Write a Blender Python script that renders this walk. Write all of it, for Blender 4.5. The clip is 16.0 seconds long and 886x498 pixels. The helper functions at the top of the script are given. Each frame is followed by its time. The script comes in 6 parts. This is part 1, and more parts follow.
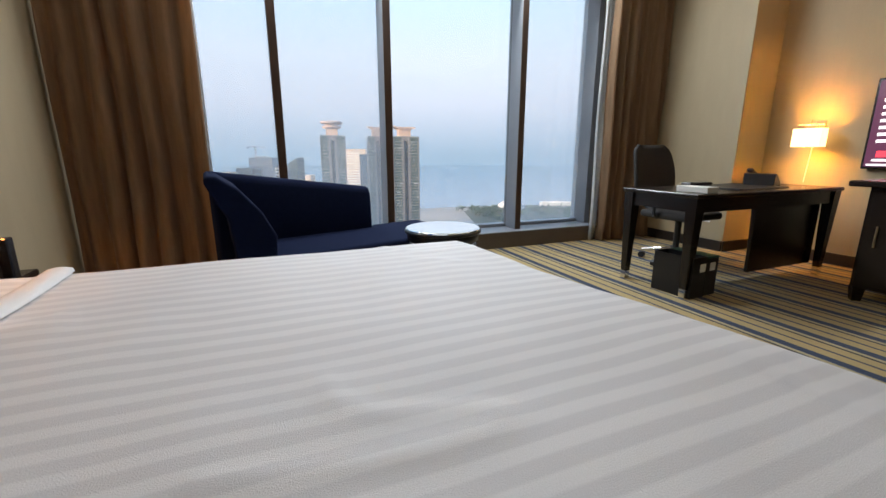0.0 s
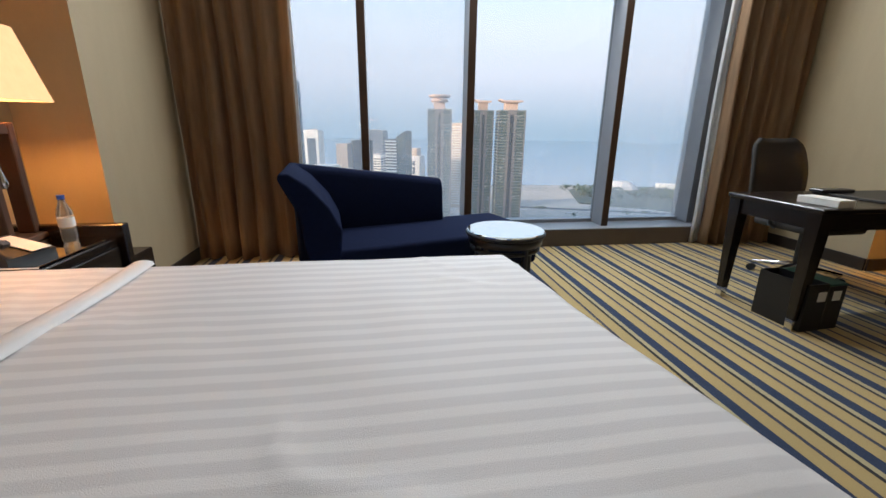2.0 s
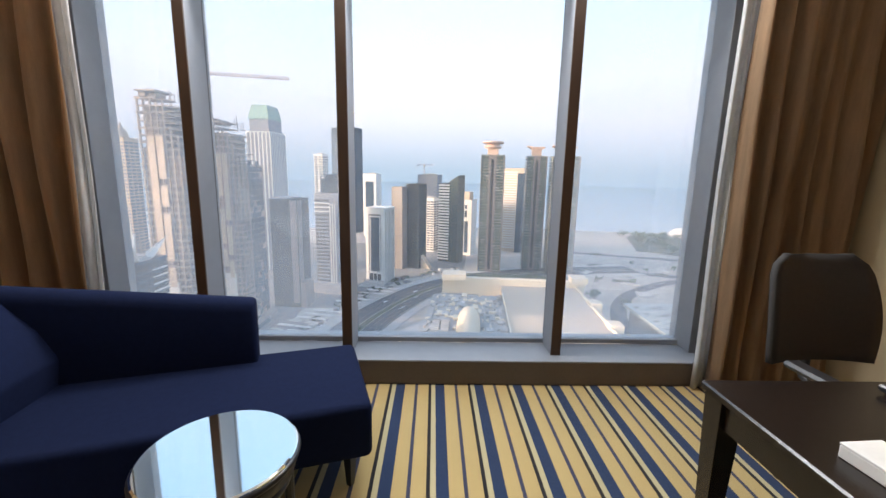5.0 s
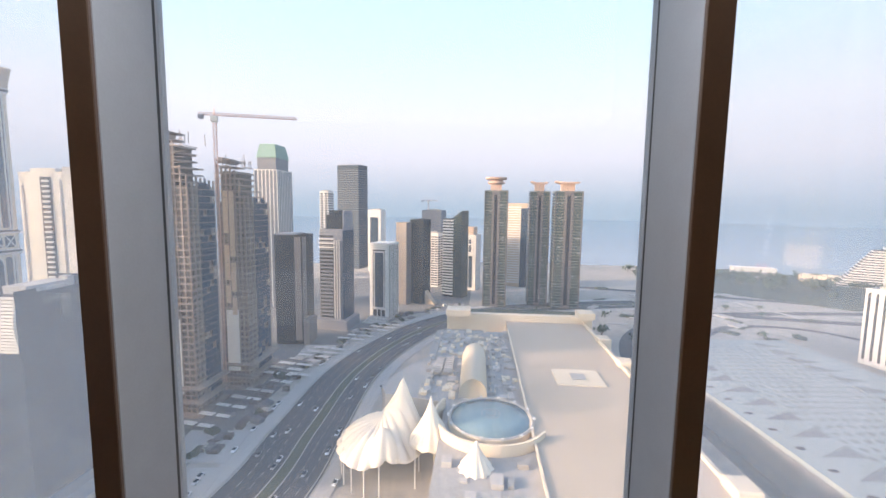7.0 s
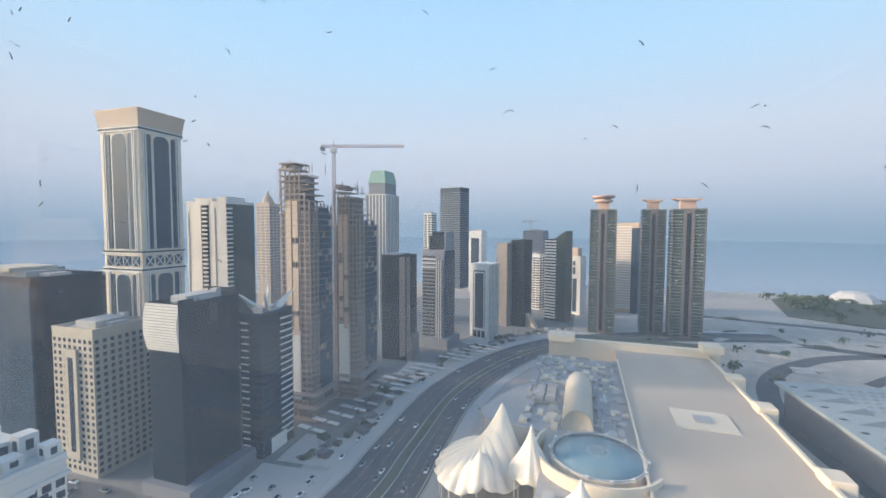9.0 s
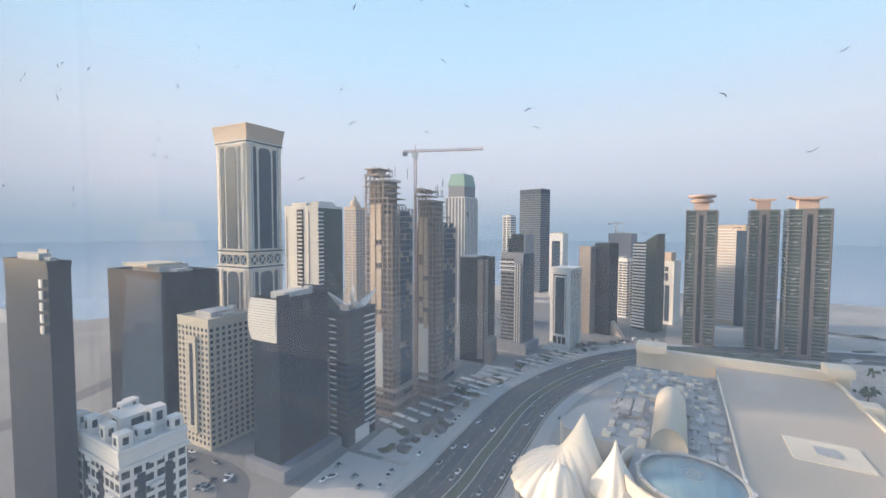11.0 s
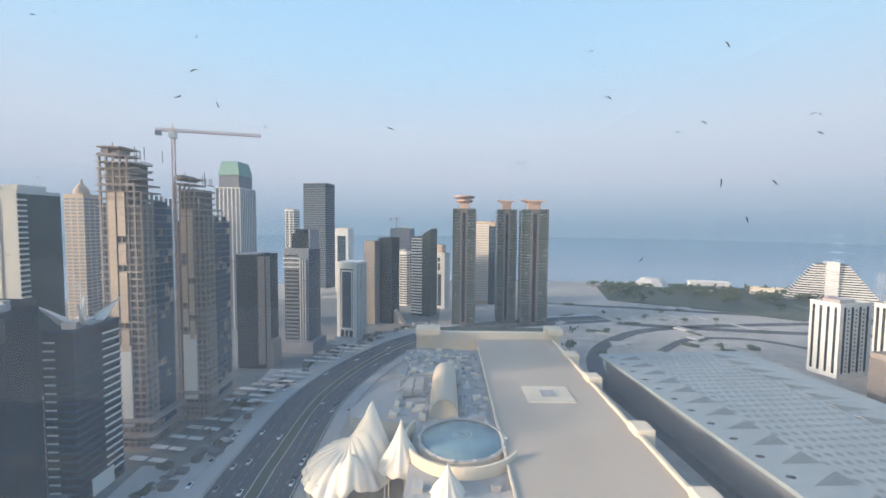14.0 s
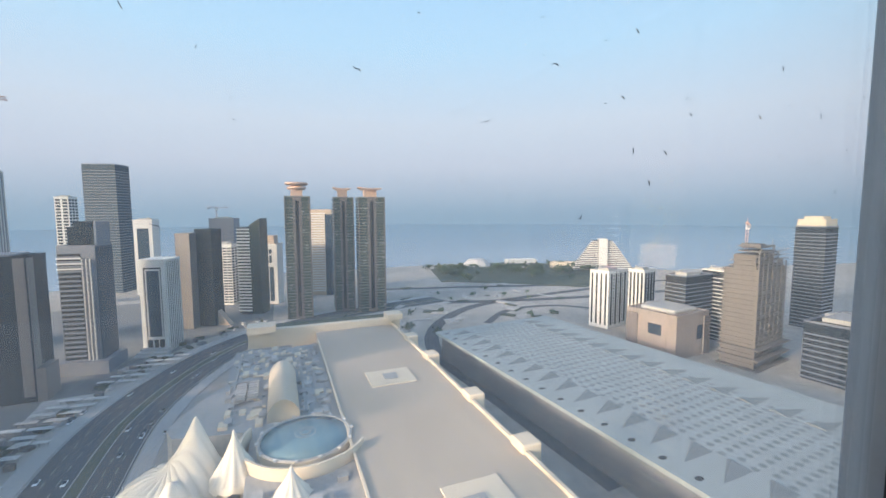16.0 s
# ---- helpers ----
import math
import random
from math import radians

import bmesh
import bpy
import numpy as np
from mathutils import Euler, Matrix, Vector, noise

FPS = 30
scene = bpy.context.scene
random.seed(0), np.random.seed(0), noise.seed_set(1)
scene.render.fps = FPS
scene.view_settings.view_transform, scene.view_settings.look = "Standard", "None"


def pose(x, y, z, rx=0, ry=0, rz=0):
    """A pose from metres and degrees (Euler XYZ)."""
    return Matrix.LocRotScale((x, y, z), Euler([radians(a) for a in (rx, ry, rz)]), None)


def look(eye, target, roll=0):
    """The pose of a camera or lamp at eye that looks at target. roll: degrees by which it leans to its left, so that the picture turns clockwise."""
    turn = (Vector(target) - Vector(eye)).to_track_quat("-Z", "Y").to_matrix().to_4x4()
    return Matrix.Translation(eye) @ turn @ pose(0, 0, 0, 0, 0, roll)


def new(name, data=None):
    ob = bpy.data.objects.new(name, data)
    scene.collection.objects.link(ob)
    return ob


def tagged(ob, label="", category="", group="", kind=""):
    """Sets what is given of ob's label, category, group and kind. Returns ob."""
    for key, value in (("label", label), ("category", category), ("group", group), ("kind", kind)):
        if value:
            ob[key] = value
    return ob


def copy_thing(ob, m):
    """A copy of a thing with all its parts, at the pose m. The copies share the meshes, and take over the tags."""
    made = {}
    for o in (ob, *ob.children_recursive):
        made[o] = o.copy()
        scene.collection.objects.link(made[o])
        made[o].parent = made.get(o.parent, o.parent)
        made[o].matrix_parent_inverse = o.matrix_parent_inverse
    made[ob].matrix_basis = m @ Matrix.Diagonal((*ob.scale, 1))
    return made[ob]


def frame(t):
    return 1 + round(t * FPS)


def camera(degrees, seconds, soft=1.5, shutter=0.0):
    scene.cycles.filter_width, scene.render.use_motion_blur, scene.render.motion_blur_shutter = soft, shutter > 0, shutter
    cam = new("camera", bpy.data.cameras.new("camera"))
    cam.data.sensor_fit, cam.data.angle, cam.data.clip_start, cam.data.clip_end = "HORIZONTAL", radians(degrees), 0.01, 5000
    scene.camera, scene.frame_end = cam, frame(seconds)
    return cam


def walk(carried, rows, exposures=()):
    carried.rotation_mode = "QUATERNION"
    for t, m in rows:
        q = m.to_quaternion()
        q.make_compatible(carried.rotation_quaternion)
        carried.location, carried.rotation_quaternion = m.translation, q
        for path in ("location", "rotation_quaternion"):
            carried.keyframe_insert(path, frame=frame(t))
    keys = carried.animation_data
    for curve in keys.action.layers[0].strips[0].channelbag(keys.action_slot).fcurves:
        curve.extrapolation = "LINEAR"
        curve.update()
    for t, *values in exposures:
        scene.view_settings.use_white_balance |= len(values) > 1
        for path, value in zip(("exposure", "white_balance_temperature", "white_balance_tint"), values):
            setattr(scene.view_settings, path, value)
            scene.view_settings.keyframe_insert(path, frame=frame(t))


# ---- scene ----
cam = camera(93.61, 16.0)
# seconds, eye in metres, then the turn in degrees
PATH = [
    (0, -1.0878, -4.0617, 1.0153, 77.084, -0.047, -22.435),
    (0.5, -1.1039, -4.0784, 0.9991, 76.284, 0.035, -22.207),
    (1, -1.0932, -4.0708, 0.9994, 75.446, -0.025, -20.266),
    (1.5, -1.0094, -4.0519, 1.0386, 74.595, -0.202, -16.015),
    (2, -0.8401, -4.0447, 1.1559, 73.662, -0.713, -8.460),
    (2.5, -0.6361, -4.1498, 1.2668, 73.175, -1.067, -1.243),
    (3, -0.3244, -4.2346, 1.3434, 73.185, -1.294, 5.976),
    (3.5, 0.0554, -4.1113, 1.3645, 73.957, -1.492, 8.502),
    (4, 0.2963, -3.7888, 1.3878, 75.761, -1.330, 4.439),
    (4.5, 0.4481, -3.3457, 1.4227, 77.664, -1.061, 0.749),
    (5, 0.5942, -2.8271, 1.4541, 79.357, -1.154, -1.174),
    (7.5, 0.8767, -0.6913, 1.4995, 85.069, -0.405, -0.048),
    (8, 0.9184, -0.3480, 1.4996, 85.936, -0.275, 2.901),
    (8.5, 0.9174, -0.1500, 1.4972, 86.502, -0.256, 7.531),
    (9, 0.9351, -0.0900, 1.5091, 86.865, -0.213, 13.169),
    (9.5, 0.9982, -0.0613, 1.5117, 87.126, -0.363, 19.137),
    (12, 1.1282, -0.1069, 1.4937, 87.165, -0.206, 24.315),
    (12.5, 1.1108, -0.0794, 1.5002, 86.924, -0.331, 20.616),
    (13, 1.0658, -0.0306, 1.5049, 86.703, -0.520, 13.768),
    (13.5, 0.9583, -0.0918, 1.4872, 86.595, -0.552, 4.633),
    (14, 0.7925, -0.0663, 1.5044, 86.662, -0.519, -4.952),
    (14.5, 0.6913, -0.0500, 1.5106, 86.751, -0.369, -13.532),
    (15, 0.6589, -0.0400, 1.4998, 86.631, -0.315, -19.199),
    (15.5, 0.6807, -0.0340, 1.4963, 86.156, -0.196, -23.281),
    (16, 0.7211, -0.0320, 1.4868, 85.061, 0.188, -27.102),
]
walk(cam, [(t, pose(x, y, z, rx, ry, rz)) for t, x, y, z, rx, ry, rz in PATH],
     [(0, 2.25, 6600, 10), (3.0, 2.25, 6750, 10), (4.5, 2.52, 7000, 13), (5.5, 2.48, 7100, 16), (7.8, 2.12, 7250, 18), (8.5, 1.88, 6450, 12), (9.0, 1.83, 6400, 9),
      (12.2, 1.96, 6850, 13), (14.2, 1.78, 6400, 8), (16, 1.84, 6500, 8)])

# ---- world and sun ----
world = bpy.data.worlds.new("sky")
scene.world = world
world.use_nodes = True
wn = world.node_tree
sky = wn.nodes.new("ShaderNodeTexSky")
sky.sky_type = "NISHITA"
sky.sun_disc = False
sky.sun_elevation = radians(14)
sky.sun_rotation = radians(259)
sky.air_density, sky.dust_density, sky.ozone_density = 1.0, 3.0, 1.5
wn.nodes["Background"].inputs["Strength"].default_value = 0.15
wn.links.new(sky.outputs["Color"], wn.nodes["Background"].inputs["Color"])

sun = new("sun", bpy.data.lights.new("sun", "SUN"))
sun.data.energy, sun.data.angle, sun.data.color = 1.35, radians(4.0), (1.0, 0.79, 0.64)
sun.matrix_world = look((-98, -18, 26), (0, 0, 0))

# added strip lamp, out of view at the window head, standing in for sky light
dl = new("sky_fill_lamp", bpy.data.lights.new("sky_fill_lamp", "AREA"))
dl.data.shape, dl.data.size, dl.data.size_y = "RECTANGLE", 3.2, 0.14
dl.data.energy, dl.data.color = 25, (0.86, 0.93, 1.0)
dl.matrix_world = look((0.42, -0.10, 2.74), (0.42, -4.2, 0.95))

GROUND = -120.0


# ---- materials ----
def mat(name, color, rough=0.6, metal=0.0, scale=8.0, vary=0.12, bump=0.1, coarse=0.15, stretch=(1, 1, 1), per_object=0.0,
        emit=None, strength=0.0, transmit=0.0, spec=0.5, sheen=0.0):
    """A procedural surface: base colour varied by fine grain and by broad patches, with a fine relief."""
    m = bpy.data.materials.new(name)
    m.use_nodes = True
    nt = m.node_tree
    b = nt.nodes["Principled BSDF"]
    tc = nt.nodes.new("ShaderNodeTexCoord")
    mp = nt.nodes.new("ShaderNodeMapping")
    mp.inputs["Scale"].default_value = stretch
    nt.links.new(tc.outputs["Object"], mp.inputs["Vector"])
    fine = nt.nodes.new("ShaderNodeTexNoise")
    fine.inputs["Scale"].default_value, fine.inputs["Detail"].default_value = scale, 6
    broad = nt.nodes.new("ShaderNodeTexNoise")
    broad.inputs["Scale"].default_value, broad.inputs["Detail"].default_value = scale * 0.09, 3
    for n in (fine, broad):
        nt.links.new(mp.outputs["Vector"], n.inputs["Vector"])
    a = nt.nodes.new("ShaderNodeMapRange")
    a.inputs["To Min"].default_value, a.inputs["To Max"].default_value = 1 - vary, 1 + vary
    c = nt.nodes.new("ShaderNodeMapRange")
    c.inputs["To Min"].default_value, c.inputs["To Max"].default_value = 1 - coarse, 1 + coarse
    nt.links.new(fine.outputs["Fac"], a.inputs["Value"])
    nt.links.new(broad.outputs["Fac"], c.inputs["Value"])
    mul = nt.nodes.new("ShaderNodeMath")
    mul.operation = "MULTIPLY"
    nt.links.new(a.outputs["Result"], mul.inputs[0])
    nt.links.new(c.outputs["Result"], mul.inputs[1])
    last = mul.outputs["Value"]
    if per_object:
        info = nt.nodes.new("ShaderNodeObjectInfo")
        r = nt.nodes.new("ShaderNodeMapRange")
        r.inputs["To Min"].default_value, r.inputs["To Max"].default_value = 1 - per_object, 1 + per_object
        nt.links.new(info.outputs["Random"], r.inputs["Value"])
        mul2 = nt.nodes.new("ShaderNodeMath")
        mul2.operation = "MULTIPLY"
        nt.links.new(last, mul2.inputs[0])
        nt.links.new(r.outputs["Result"], mul2.inputs[1])
        last = mul2.outputs["Value"]
    vm = nt.nodes.new("ShaderNodeVectorMath")
    vm.operation = "SCALE"
    vm.inputs[0].default_value = color
    nt.links.new(last, vm.inputs["Scale"])
    nt.links.new(vm.outputs["Vector"], b.inputs["Base Color"])
    b.inputs["Roughness"].default_value = rough
    b.inputs["Metallic"].default_value = metal
    b.inputs["Specular IOR Level"].default_value = spec
    b.inputs["Sheen Weight"].default_value = sheen
    if transmit:
        b.inputs["Transmission Weight"].default_value = transmit
    if bump:
        bp = nt.nodes.new("ShaderNodeBump")
        bp.inputs["Strength"].default_value = bump
        bp.inputs["Distance"].default_value = 0.3 / scale
        nt.links.new(fine.outputs["Fac"], bp.inputs["Height"])
        nt.links.new(bp.outputs["Normal"], b.inputs["Normal"])
    if emit:
        b.inputs["Emission Color"].default_value = (*emit, 1)
        b.inputs["Emission Strength"].default_value = strength
    return m


def striped(name, axis, period, stops, rough, bump_scale, soft=False, spec=0.3):
    """Cloth with stripes across one axis of the world: stops are (start as a share of the period, colour)."""
    m = bpy.data.materials.new(name)
    m.use_nodes = True
    nt = m.node_tree
    b = nt.nodes["Principled BSDF"]
    tc = nt.nodes.new("ShaderNodeTexCoord")
    sep = nt.nodes.new("ShaderNodeSeparateXYZ")
    nt.links.new(tc.outputs["Object"], sep.inputs["Vector"])
    wob = nt.nodes.new("ShaderNodeTexNoise")
    wob.inputs["Scale"].default_value = 220 if not soft else 3
    nt.links.new(tc.outputs["Object"], wob.inputs["Vector"])
    add = nt.nodes.new("ShaderNodeMath")
    add.operation = "MULTIPLY_ADD"
    add.inputs[1].default_value = 0.006
    nt.links.new(wob.outputs["Fac"], add.inputs[0])
    nt.links.new(sep.outputs[axis], add.inputs[2])
    div = nt.nodes.new("ShaderNodeMath")
    div.operation = "DIVIDE"
    div.inputs[1].default_value = period
    nt.links.new(add.outputs["Value"], div.inputs[0])
    fr = nt.nodes.new("ShaderNodeMath")
    fr.operation = "FRACT"
    nt.links.new(div.outputs["Value"], fr.inputs[0])
    ramp = nt.nodes.new("ShaderNodeValToRGB")
    ramp.color_ramp.interpolation = "LINEAR" if soft else "CONSTANT"
    el = ramp.color_ramp.elements
    for k, (p, c) in enumerate(stops):
        e = el[k] if k < 2 else el.new(p)
        e.position, e.color = p, (*c, 1)
    nt.links.new(fr.outputs["Value"], ramp.inputs["Fac"])
    n = nt.nodes.new("ShaderNodeTexNoise")
    n.inputs["Scale"].default_value, n.inputs["Detail"].default_value = bump_scale, 4
    nt.links.new(tc.outputs["Object"], n.inputs["Vector"])
    n2 = nt.nodes.new("ShaderNodeTexNoise")
    n2.inputs["Scale"].default_value = 2.2
    nt.links.new(tc.outputs["Object"], n2.inputs["Vector"])
    mix = nt.nodes.new("ShaderNodeMath")
    mix.operation = "MULTIPLY"
    r1 = nt.nodes.new("ShaderNodeMapRange")
    lo = 0.96 if soft else 0.7
    r1.inputs["To Min"].default_value, r1.inputs["To Max"].default_value = lo, 2 - lo
    r2 = nt.nodes.new("ShaderNodeMapRange")
    r2.inputs["To Min"].default_value, r2.inputs["To Max"].default_value = 0.9, 1.1
    nt.links.new(n.outputs["Fac"], r1.inputs["Value"])
    nt.links.new(n2.outputs["Fac"], r2.inputs["Value"])
    nt.links.new(r1.outputs["Result"], mix.inputs[0])
    nt.links.new(r2.outputs["Result"], mix.inputs[1])
    vm = nt.nodes.new("ShaderNodeVectorMath")
    vm.operation = "SCALE"
    nt.links.new(ramp.outputs["Color"], vm.inputs[0])
    nt.links.new(mix.outputs["Value"], vm.inputs["Scale"])
    nt.links.new(vm.outputs["Vector"], b.inputs["Base Color"])
    b.inputs["Roughness"].default_value = rough
    b.inputs["Specular IOR Level"].default_value = spec
    b.inputs["Sheen Weight"].default_value = 0.2
    bp = nt.nodes.new("ShaderNodeBump")
    bp.inputs["Strength"].default_value, bp.inputs["Distance"].default_value = 0.35, 0.004
    nt.links.new(n.outputs["Fac"], bp.inputs["Height"])
    nt.links.new(bp.outputs["Normal"], b.inputs["Normal"])
    return m


YELLOW, NAVY, BLACK, PALE, SLATE = (0.46, 0.335, 0.14), (0.013, 0.030, 0.078), (0.012, 0.010, 0.012), (0.46, 0.39, 0.22), (0.035, 0.04, 0.075)
M_CARPET = striped("carpet", "X", 0.268, [(0.0, YELLOW), (0.17, BLACK), (0.24, PALE), (0.34, NAVY), (0.57, YELLOW), (0.83, SLATE), (0.90, YELLOW)], 0.95, 240)
M_SHEET = striped("satin_stripe_cotton", "Y", 0.058, [(0.0, (0.725, 0.715, 0.73)), (0.42, (0.725, 0.715, 0.73)), (0.52, (0.83, 0.82, 0.83)), (0.90, (0.83, 0.82, 0.83)), (1.0, (0.725, 0.715, 0.73))], 0.55, 500, soft=True, spec=0.4)
M_WALL = mat("cream_wallpaper", (0.42, 0.345, 0.225), 0.75, scale=160, vary=0.05, bump=0.12, coarse=0.05, stretch=(1, 1, 0.25))
M_CEIL = mat("white_ceiling_paint", (0.78, 0.75, 0.70), 0.9, scale=60, vary=0.03)
M_ALU = mat("grey_aluminium", (0.26, 0.275, 0.30), 0.5, 0.1, scale=120, vary=0.05, bump=0.03, coarse=0.08)
M_BROWN = mat("brown_painted_metal", (0.065, 0.034, 0.02), 0.5, scale=90, vary=0.15, bump=0.05)
M_GASKET = mat("black_rubber", (0.012, 0.012, 0.014), 0.6, scale=90)
M_SILL = mat("bronze_sill", (0.12, 0.095, 0.08), 0.5, scale=60, vary=0.12, bump=0.05)
M_DARKWOOD = mat("espresso_wood", (0.014, 0.009, 0.007), 0.25, scale=30, vary=0.35, bump=0.05, coarse=0.25, stretch=(1, 8, 8))
M_BASE = mat("dark_baseboard", (0.02, 0.015, 0.013), 0.4, scale=40, vary=0.2)
def cloth_mat(name, color, through_light, **kw):
    """Woven cloth that lets some light through."""
    m = mat(name, color, **kw)
    nt = m.node_tree
    b = nt.nodes["Principled BSDF"]
    tr = nt.nodes.new("ShaderNodeBsdfTranslucent")
    nt.links.new(b.inputs["Base Color"].links[0].from_socket, tr.inputs["Color"])
    mix = nt.nodes.new("ShaderNodeMixShader")
    mix.inputs["Fac"].default_value = through_light
    nt.links.new(b.outputs["BSDF"], mix.inputs[1])
    nt.links.new(tr.outputs["BSDF"], mix.inputs[2])
    nt.links.new(mix.outputs["Shader"], nt.nodes["Material Output"].inputs["Surface"])
    return m


M_CURTAIN = cloth_mat("gold_brown_curtain", (0.41, 0.265, 0.155), 0.5, rough=0.8, scale=300, vary=0.15, bump=0.15, coarse=0.3, stretch=(1, 1, 0.1), sheen=0.3)
M_SHEER = cloth_mat("white_sheer", (0.75, 0.75, 0.74), 0.5, rough=0.8, scale=200, vary=0.05)
M_NAVY = mat("navy_upholstery", (0.0075, 0.0125, 0.038), 0.95, scale=420, vary=0.3, bump=0.35, coarse=0.2, spec=0.08)
M_BLACKM = mat("black_lacquer", (0.012, 0.012, 0.014), 0.3, scale=50, vary=0.2, bump=0.02)
M_MIRROR = mat("mirror_glass_top", (0.82, 0.87, 0.88), 0.03, 1.0, scale=4, vary=0.02, bump=0.0)
M_CHROME = mat("polished_chrome", (0.75, 0.75, 0.76), 0.15, 1.0, scale=40, vary=0.04, bump=0.0)
M_BRASS = mat("aged_brass", (0.42, 0.33, 0.20), 0.35, 1.0, scale=60, vary=0.1, bump=0.02)
M_PLASTIC = mat("black_plastic", (0.02, 0.02, 0.022), 0.4, scale=150, vary=0.1)
M_MESH = mat("charcoal_mesh_fabric", (0.028, 0.025, 0.024), 0.85, scale=500, vary=0.35, bump=0.3)
M_PAPER = mat("white_card", (0.78, 0.77, 0.74), 0.6, scale=90, vary=0.03)
M_GREEN = mat("green_box", (0.015, 0.075, 0.05), 0.5, scale=50, vary=0.15)
M_BLUE = mat("royal_blue_valance", (0.02, 0.09, 0.30), 0.7, scale=220, vary=0.15, bump=0.2)
M_PILLOW = mat("white_pillow_cotton", (0.80, 0.79, 0.79), 0.7, scale=14, vary=0.04, bump=0.12)
M_SHADE = mat("lamp_shade_linen", (0.42, 0.30, 0.22), 0.85, scale=260, vary=0.06, bump=0.1, emit=(1.0, 0.45, 0.18), strength=0.26)
M_WSHADE = mat("wall_lamp_shade", (0.85, 0.75, 0.55), 0.8, scale=200, vary=0.04, emit=(1.0, 0.60, 0.22), strength=0.8)
M_WATERB = mat("clear_plastic", (0.85, 0.90, 0.92), 0.12, scale=20, vary=0.03, transmit=0.9)
M_CAP = mat("blue_cap", (0.03, 0.10, 0.45), 0.4, scale=30)
M_TVB = mat("tv_bezel", (0.01, 0.01, 0.012), 0.25, scale=40)
M_SCREEN = mat("tv_picture", (0.02, 0.012, 0.016), 0.3, scale=6, emit=(0.05, 0.012, 0.03), strength=0.6)
M_BAR = mat("tv_writing", (0.6, 0.6, 0.6), 0.5, scale=20, emit=(0.85, 0.82, 0.85), strength=0.5)
M_RED = mat("tv_red_mark", (0.5, 0.02, 0.03), 0.5, scale=20, emit=(0.8, 0.03, 0.05), strength=0.6)


def glass_mat(name, dust_haze, tint):
    """A window pane: clear, mirrored at the surface, with a daylight-scattering film for both dust and the city's haze.
    """
    m = bpy.data.materials.new(name)
    m.use_nodes = True
    nt = m.node_tree
    nt.nodes.remove(nt.nodes["Principled BSDF"])
    out = nt.nodes["Material Output"]
    clear = nt.nodes.new("ShaderNodeBsdfTransparent")
    clear.inputs["Color"].default_value = (*tint, 1)
    gloss = nt.nodes.new("ShaderNodeBsdfGlossy")
    gloss.inputs["Roughness"].default_value = 0.01
    face = nt.nodes.new("ShaderNodeLayerWeight")
    face.inputs["Blend"].default_value = 0.5
    steep = nt.nodes.new("ShaderNodeMath")
    steep.operation = "POWER"
    steep.inputs[1].default_value = 5.0
    nt.links.new(face.outputs["Facing"], steep.inputs[0])
    fres = nt.nodes.new("ShaderNodeMath")
    fres.operation = "MULTIPLY_ADD"
    fres.inputs[1].default_value, fres.inputs[2].default_value = 0.5, 0.025
    nt.links.new(steep.outputs["Value"], fres.inputs[0])
    # pale film: real dust, plus the distant air's haze put onto the glass
    film = nt.nodes.new("ShaderNodeBsdfTranslucent")
    film.inputs["Color"].default_value = (0.95, 0.94, 0.94, 1)
    tc = nt.nodes.new("ShaderNodeTexCoord")
    mp = nt.nodes.new("ShaderNodeMapping")
    mp.inputs["Scale"].default_value = (2.5, 2.5, 0.6)
    nt.links.new(tc.outputs["Object"], mp.inputs["Vector"])
    streak = nt.nodes.new("ShaderNodeTexNoise")
    streak.inputs["Scale"].default_value, streak.inputs["Detail"].default_value = 3.0, 6
    nt.links.new(mp.outputs["Vector"], streak.inputs["Vector"])
    rng = nt.nodes.new("ShaderNodeMapRange")
    rng.inputs["From Min"].default_value, rng.inputs["From Max"].default_value = 0.3, 0.75
    rng.inputs["To Min"].default_value, rng.inputs["To Max"].default_value = dust_haze * 0.985, dust_haze * 1.02
    nt.links.new(streak.outputs["Fac"], rng.inputs["Value"])
    mix1 = nt.nodes.new("ShaderNodeMixShader")
    nt.links.new(rng.outputs["Result"], mix1.inputs["Fac"])
    nt.links.new(clear.outputs["BSDF"], mix1.inputs[1])
    nt.links.new(film.outputs["BSDF"], mix1.inputs[2])
    mix2 = nt.nodes.new("ShaderNodeMixShader")
    nt.links.new(fres.outputs["Value"], mix2.inputs["Fac"])
    nt.links.new(mix1.outputs["Shader"], mix2.inputs[1])
    nt.links.new(gloss.outputs["BSDF"], mix2.inputs[2])
    nt.links.new(mix2.outputs["Shader"], out.inputs["Surface"])
    return m


# film strength covers dust and stand-in haze, stronger on the side panes
M_PANE = glass_mat("dusty_hazed_window_glass", 0.085, (0.95, 0.97, 0.98))
M_PANE_DUST_HAZE = glass_mat("dustier_hazed_window_glass", 0.22, (0.95, 0.97, 0.98))


# ---- builders ----
def thing(name, label, category, at=(0, 0, 0), rz=0, group="", kind=""):
    ob = new(name)
    ob.empty_display_size = 0.1
    ob.matrix_world = pose(*at, 0, 0, rz)
    return tagged(ob, label, category, group, kind)


def mesh_of(name, bm, material, smooth=False):
    me = bpy.data.meshes.new(name)
    bm.normal_update()
    bm.to_mesh(me)
    bm.free()
    me.materials.append(material)
    if smooth:
        for p in me.polygons:
            p.use_smooth = True
    return me


def part(name, bm, material, parent=None, label="", smooth=False):
    ob = new(name, mesh_of(name, bm, material, smooth))
    if parent:
        ob.parent = parent
    if label:
        ob["label"] = label
    return ob


def each(name, material, parent, specs, label=""):
    """One part for each box."""
    for sp in specs:
        part(name, boxes(sp), material, parent, label)


